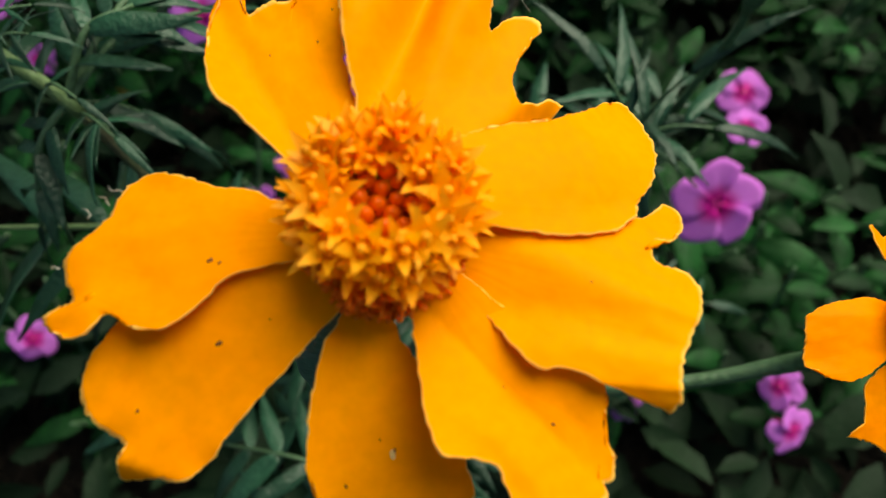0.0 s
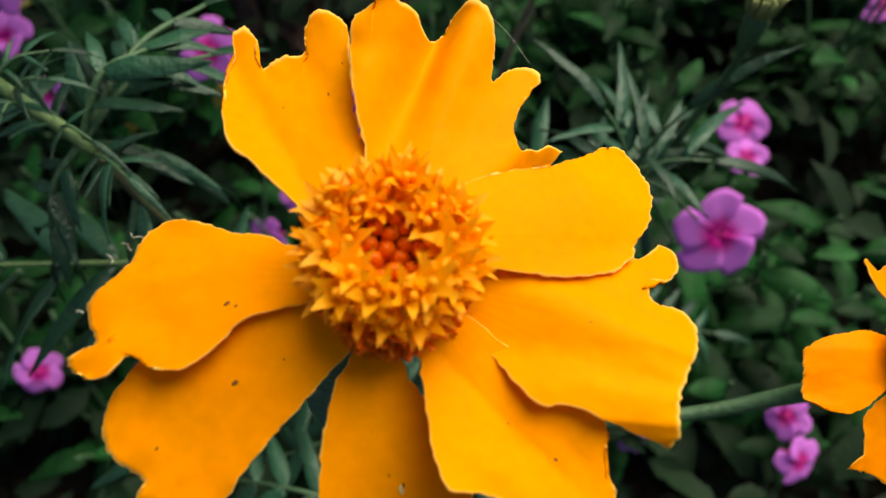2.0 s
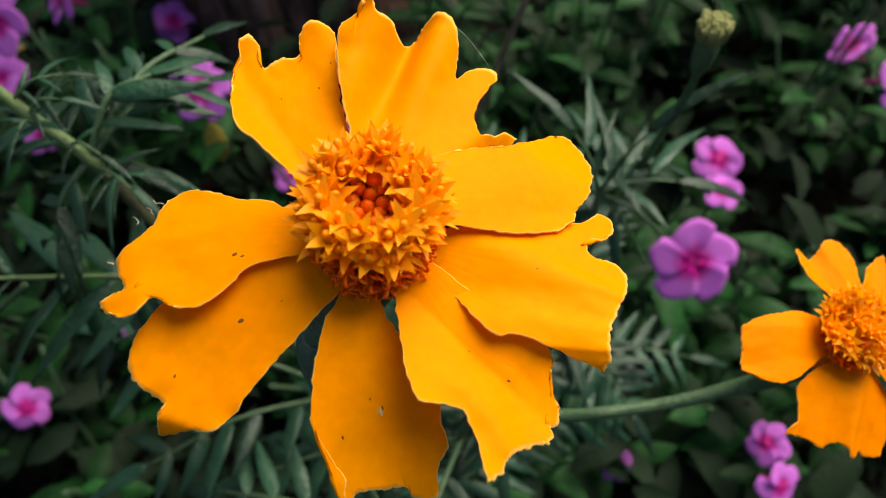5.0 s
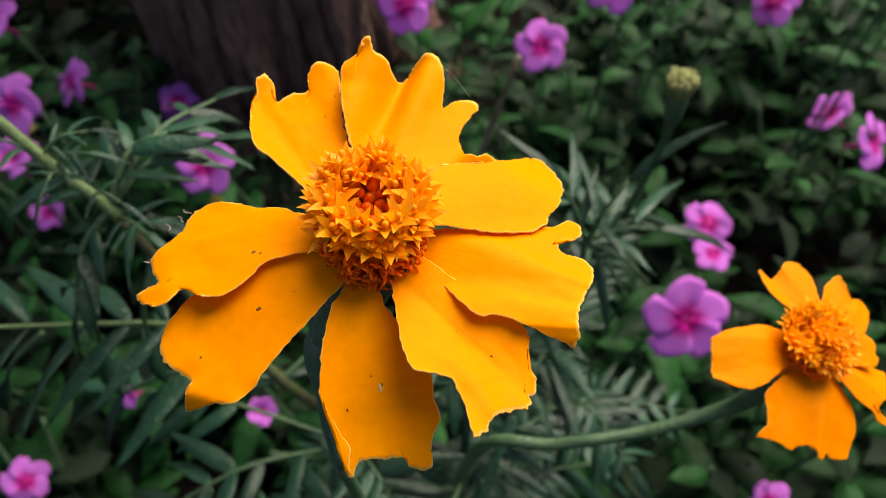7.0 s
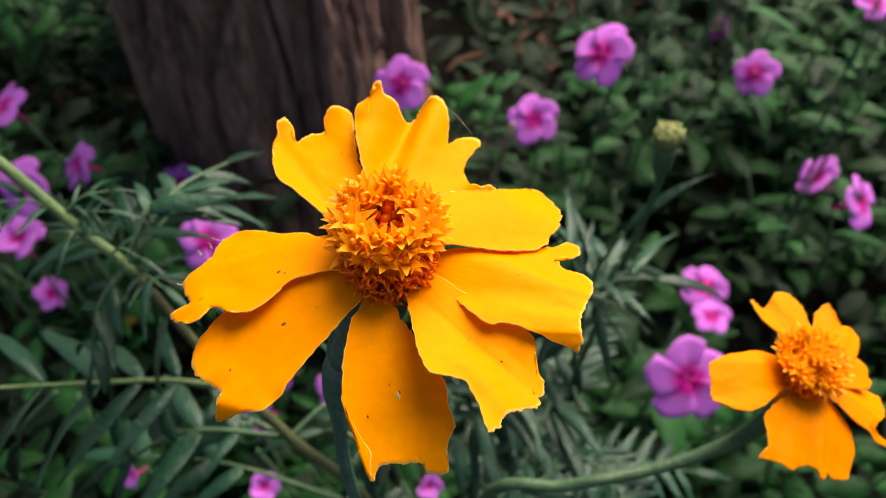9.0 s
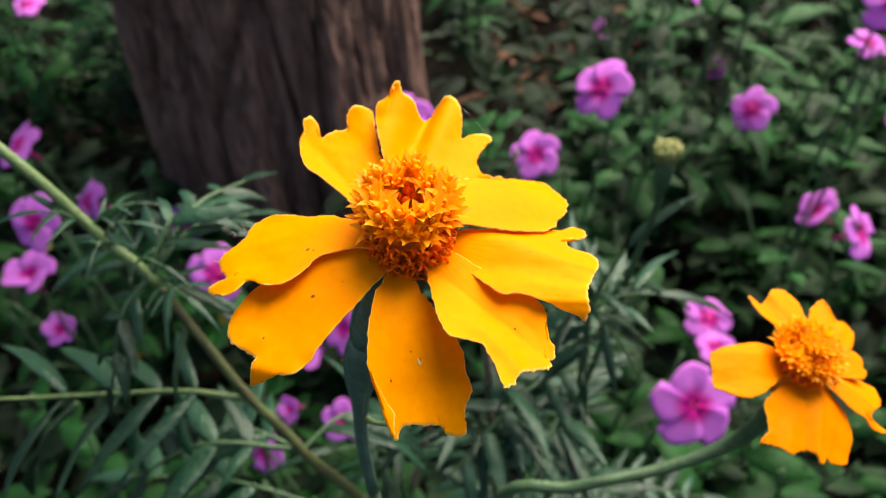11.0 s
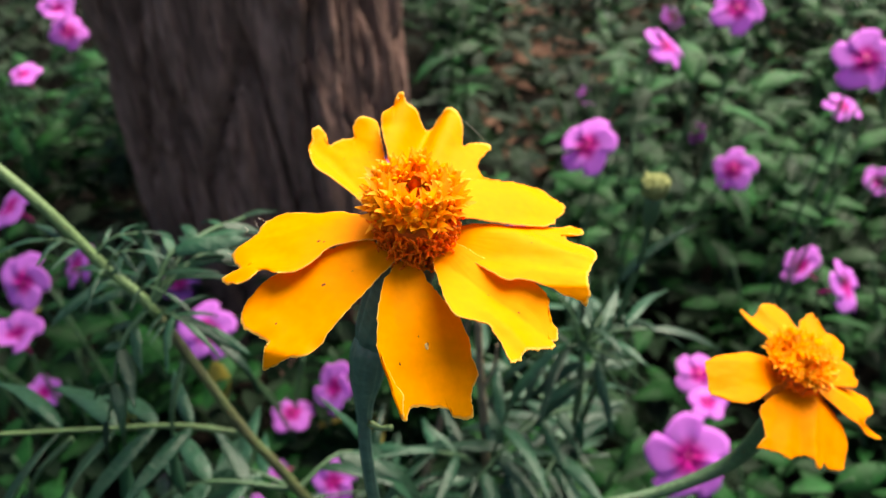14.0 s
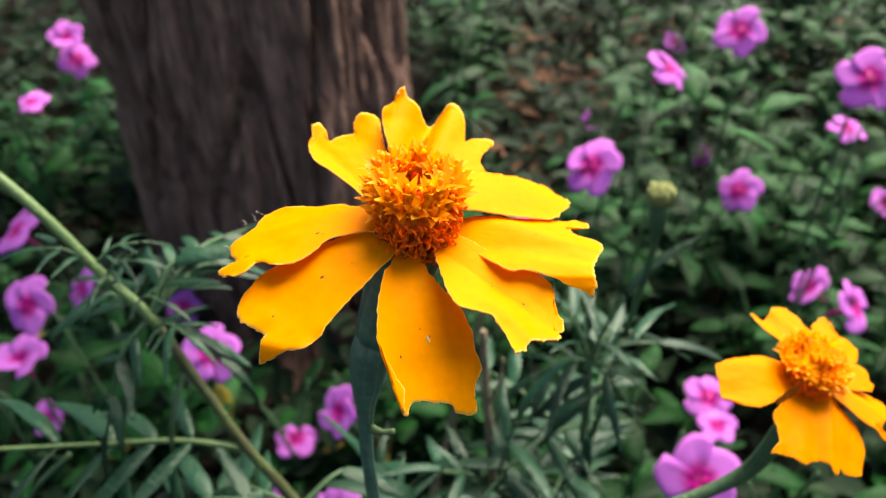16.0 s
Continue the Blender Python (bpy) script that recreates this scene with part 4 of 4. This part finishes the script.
for i in range(110):
    a, r = rg.random() * 6.28, 0.0029 * math.sqrt(rg.random())
    p = SPENT_TOP + Vector((r * math.cos(a), r * math.sin(a), -0.003))
    tube(bm, [p, p + Vector((0.3 * r * math.cos(a), 0.3 * r * math.sin(a), 0.0042 + 0.0016 * rg.random() - 60 * r * r))], [0.0006, 0.0004], 5)
tagged(part("dry_floret_tuft", bm, DRY_HEAD, spent, "tuft of dry yellow-brown florets"), kind="stuff")
bm = bmesh.new()
tube(bm, sp, [0.0011, 0.001, 0.0012, 0.0015, 0.002], 8)
part("stem", bm, GREEN_STEM, spent)
leafy(spent, [q for q in sp[::-1] if q.z < 0.36], random.Random(8), 10, 0.07, 1.0, 0.4, 1.0)


# ---- periwinkles ----
def bloom_petal_mesh(seed):
    def place(s, w):
        half = 0.375 * (0.16 + 0.95 * s ** 1.05 - 0.14 * s ** 4)
        end = 0.52 * (1 - 0.30 * w * w - 0.12 * w) + 0.025 * noise.noise(Vector((w * 4, seed, 0)))
        r = 0.05 + s * (end - 0.05)
        z = 0.02 - 0.10 * s * s + 0.05 * w * w * s + 0.03 * noise.noise(Vector((s * 2, w * 1.5, seed)))
        return Vector((r, w * half * 0.80 * (1 - 0.10 * s), z + 0.025 * w))
    bm = sheet(7, 6, place)
    shell(bm, 0.008)
    return to_mesh("petal", bm, PINK)


BLOOM_PETALS = [bloom_petal_mesh(s) for s in (1, 2, 3)]
bm = bmesh.new()
tube(bm, [Vector((0, 0, z)) for z in (-0.5, -0.2, -0.02, 0.03, 0.035)], [0.035, 0.04, 0.05, 0.115, 0.03], 12)
EYE_ME = to_mesh("bloom", bm, EYE_RED)


def bloom(parent, place, size, facing, rng, closed=0.0):
    """Five petals round a red eye; closed folds them forward."""
    d = Vector(facing).normalized()
    m = Matrix.Translation(place) @ d.to_track_quat("Z", "Y").to_matrix().to_4x4() @ Matrix.Rotation(rng.random() * 6, 4, "Z")
    eye = new("bloom", EYE_ME)
    eye.parent = parent
    eye.matrix_local = Matrix.Translation(-origin(parent)) @ m @ Matrix.Scale(size, 4)
    for k in range(5):
        p = new("petal", rng.choice(BLOOM_PETALS))
        p.parent = eye
        p.matrix_local = Matrix.Rotation(2 * math.pi * k / 5, 4, "Z") @ Matrix.Rotation(-closed - rng.uniform(-0.16, 0.22), 4, "Y") @ Matrix.Rotation(rng.uniform(-0.2, 0.25), 4, "X")


def periwinkle(root, tips, rng, leaves, blooms=()):
    """A bushy plant: stems from one root to its tips, pairs of leaves up each stem, blooms above."""
    z0 = ground_height(root[0], root[1]) - 0.005
    root = Vector((root[0], root[1], z0))
    label = "pink periwinkle plant in bloom with glossy green leaves" if blooms else "green periwinkle plant with glossy oval leaves"
    plant = thing("periwinkle", root, label, "plant", "periwinkles in the bed" if blooms else "leafy periwinkles")
    per = max(1, leaves // len(tips))
    for t in tips:
        t = Vector(t)
        mid = root.lerp(t, 0.5) + Vector((rng.uniform(-0.015, 0.015), rng.uniform(-0.015, 0.015), 0.01))
        pts = spline([root, mid, t], 6)
        bm = bmesh.new()
        tube(bm, pts, [0.0022, 0.0018, 0.0012], 6)
        part("stem", bm, GREEN_STEM, plant)
        a = rng.random() * 6
        for k in range(per):
            f = 0.22 + 0.78 * (k // 2 + 1) / (per / 2 + 0.5)
            f = min(f, 1.0)
            p = pts[min(int(f * (len(pts) - 1)), len(pts) - 1)]
            a += math.pi if k % 2 else 1.7 + rng.uniform(-0.3, 0.3)
            way = Vector((math.cos(a), math.sin(a), rng.uniform(-0.1, 0.75)))
            mesh = YELLOWED if rng.random() < 0.004 else rng.choice(LEAVES)
            if shades_a_bloom(p + way.normalized() * 0.02):
                continue
            placed("leaf", mesh, plant, Matrix.Translation(p) @ turn(way, spin=rng.uniform(-0.4, 0.4)) @ Matrix.Scale(rng.uniform(0.65, 1.1) * (1.0 if p.y < 0.5 else 1.3), 4))
    for place, size, facing, closed in blooms:
        bloom(plant, place, size, facing, rng, closed)
    return plant


rng = random.Random(77)
for x, y, z, size in BLOOMS_BY_TRUNK + BLOOMS_IN_BED:
    p = Vector((x, y, z))
    closed = rng.choice((0.0, 0.0, 0.1, 0.25, 0.5)) if size > 0.024 else 0.7
    facing = Vector((rng.uniform(-0.7, 0.7), -0.50 + rng.uniform(-0.45, 0.45), 0.75))
    under = p - facing.normalized() * size * 0.5
    root = (x + rng.uniform(-0.04, 0.04), y + rng.uniform(0.02, 0.06))
    more = [under] + [(root[0] + rng.uniform(-0.07, 0.07), root[1] + rng.uniform(-0.03, 0.08), max(GROUND + 0.06, z - rng.uniform(0.04, 0.09))) for _ in range(2)]
    plant = periwinkle(root, more, rng, 30, [(p, size, facing, closed)])
    if (x, y) == (-0.171, 0.334):
        placed("leaf", YELLOWED, plant, Matrix.Translation(p + Vector((0.002, -0.008, -0.022))) @ turn((0.15, -0.5, -0.85)), "yellowed leaf below the bloom")

# leafy plants that fill the bed between the blooms
rng = random.Random(31)
made = 0
while made < 165:
    x, y = rng.uniform(-0.75, 0.85), rng.uniform(0.10, 1.35)
    if abs(x) > 0.30 + 0.62 * y or (x - TRUNK.x) ** 2 + (y - TRUNK.y) ** 2 < 0.05 or (0.06 < x < 0.30 and 0.90 < y < 1.32) or (-0.10 < x < 0.0 and 0.74 < y < 1.35):
        continue
    if x < -0.28 and y > 0.5 and rng.random() < 0.6:
        continue
    z = GROUND + rng.uniform(0.10, 0.20) + rng.uniform(0.04, 0.14) * min(y, 1.0)
    tips = [(x + rng.uniform(-0.07, 0.07), y + rng.uniform(-0.06, 0.06), z * rng.uniform(0.7, 1.0)) for _ in range(3)]
    periwinkle((x, y), tips, rng, 26)
    made += 1


# ---- undergrowth, litter, twigs ----
def scatter(name, count, area, height, size, mat, label, category, rng, flat=False, inner=None):
    """Many small leaves joined into one uncountable mass."""
    verts, faces = [], []
    for _ in range(count):
        x, y = rng.uniform(area[0], area[1]), rng.uniform(area[2], area[3])
        if (x - TRUNK.x) ** 2 + (y - TRUNK.y) ** 2 < 0.030 or (-0.12 < x < 0.0 and 0.72 < y < 1.30):
            continue
        if inner and inner[0] < x < inner[1] and inner[2] < y < inner[3]:
            continue
        z = ground_height(x, y) + (0.004 if flat else rng.uniform(*height))
        L = rng.uniform(*size)
        a = rng.random() * 6.283
        d = Vector((math.cos(a), math.sin(a), rng.uniform(-0.1, 0.15) if flat else rng.uniform(-0.3, 0.7))).normalized()
        m = Matrix.Translation((x, y, z)) @ turn(d, spin=rng.uniform(-0.6, 0.6))
        i = len(verts)
        w = L * rng.uniform(0.17, 0.26)
        for q in ((0, 0, 0), (0.3 * L, w, 0.1 * L), (0.3 * L, 0, 0), (0.3 * L, -w, 0.1 * L), (0.7 * L, w * 0.85, 0.05 * L), (0.72 * L, 0, -0.03 * L), (0.7 * L, -w * 0.85, 0.05 * L), (L, 0, -0.15 * L)):
            verts.append(m @ Vector(q))
        faces += [(i, i + 2, i + 1), (i, i + 3, i + 2), (i + 1, i + 2, i + 5, i + 4), (i + 2, i + 3, i + 6, i + 5), (i + 4, i + 5, i + 7), (i + 5, i + 6, i + 7)]
    me = bpy.data.meshes.new(name)
    me.from_pydata([tuple(v) for v in verts], [], faces)
    me.materials.append(mat)
    for p in me.polygons:
        p.use_smooth = True
    return tagged(new(name, me), label, category, kind="stuff")


rng = random.Random(12)
# both masses carry painted shade, as the dark gaps between the plants
scatter("undergrowth", 10000, (-1.3, 1.3, -0.3, 1.6), (0.0, 0.12), (0.026, 0.058), UNDER_SHADED, "low green undergrowth covering the bed, darkened as if in shade", "plants", rng)
scatter("far_undergrowth", 30000, (-5.0, 5.0, -4.0, 6.0), (0.0, 0.22), (0.05, 0.11), UNDER_SHADED, "green plants further off in the garden, darkened as if in shade", "plants", rng, inner=(-1.2, 1.2, -0.7, 1.5))
scatter("leaf_litter", 420, (0.06, 0.9, 0.80, 1.6), (0, 0), (0.04, 0.09), LITTER, "dry brown leaves fallen on the soil", "litter", rng, True)
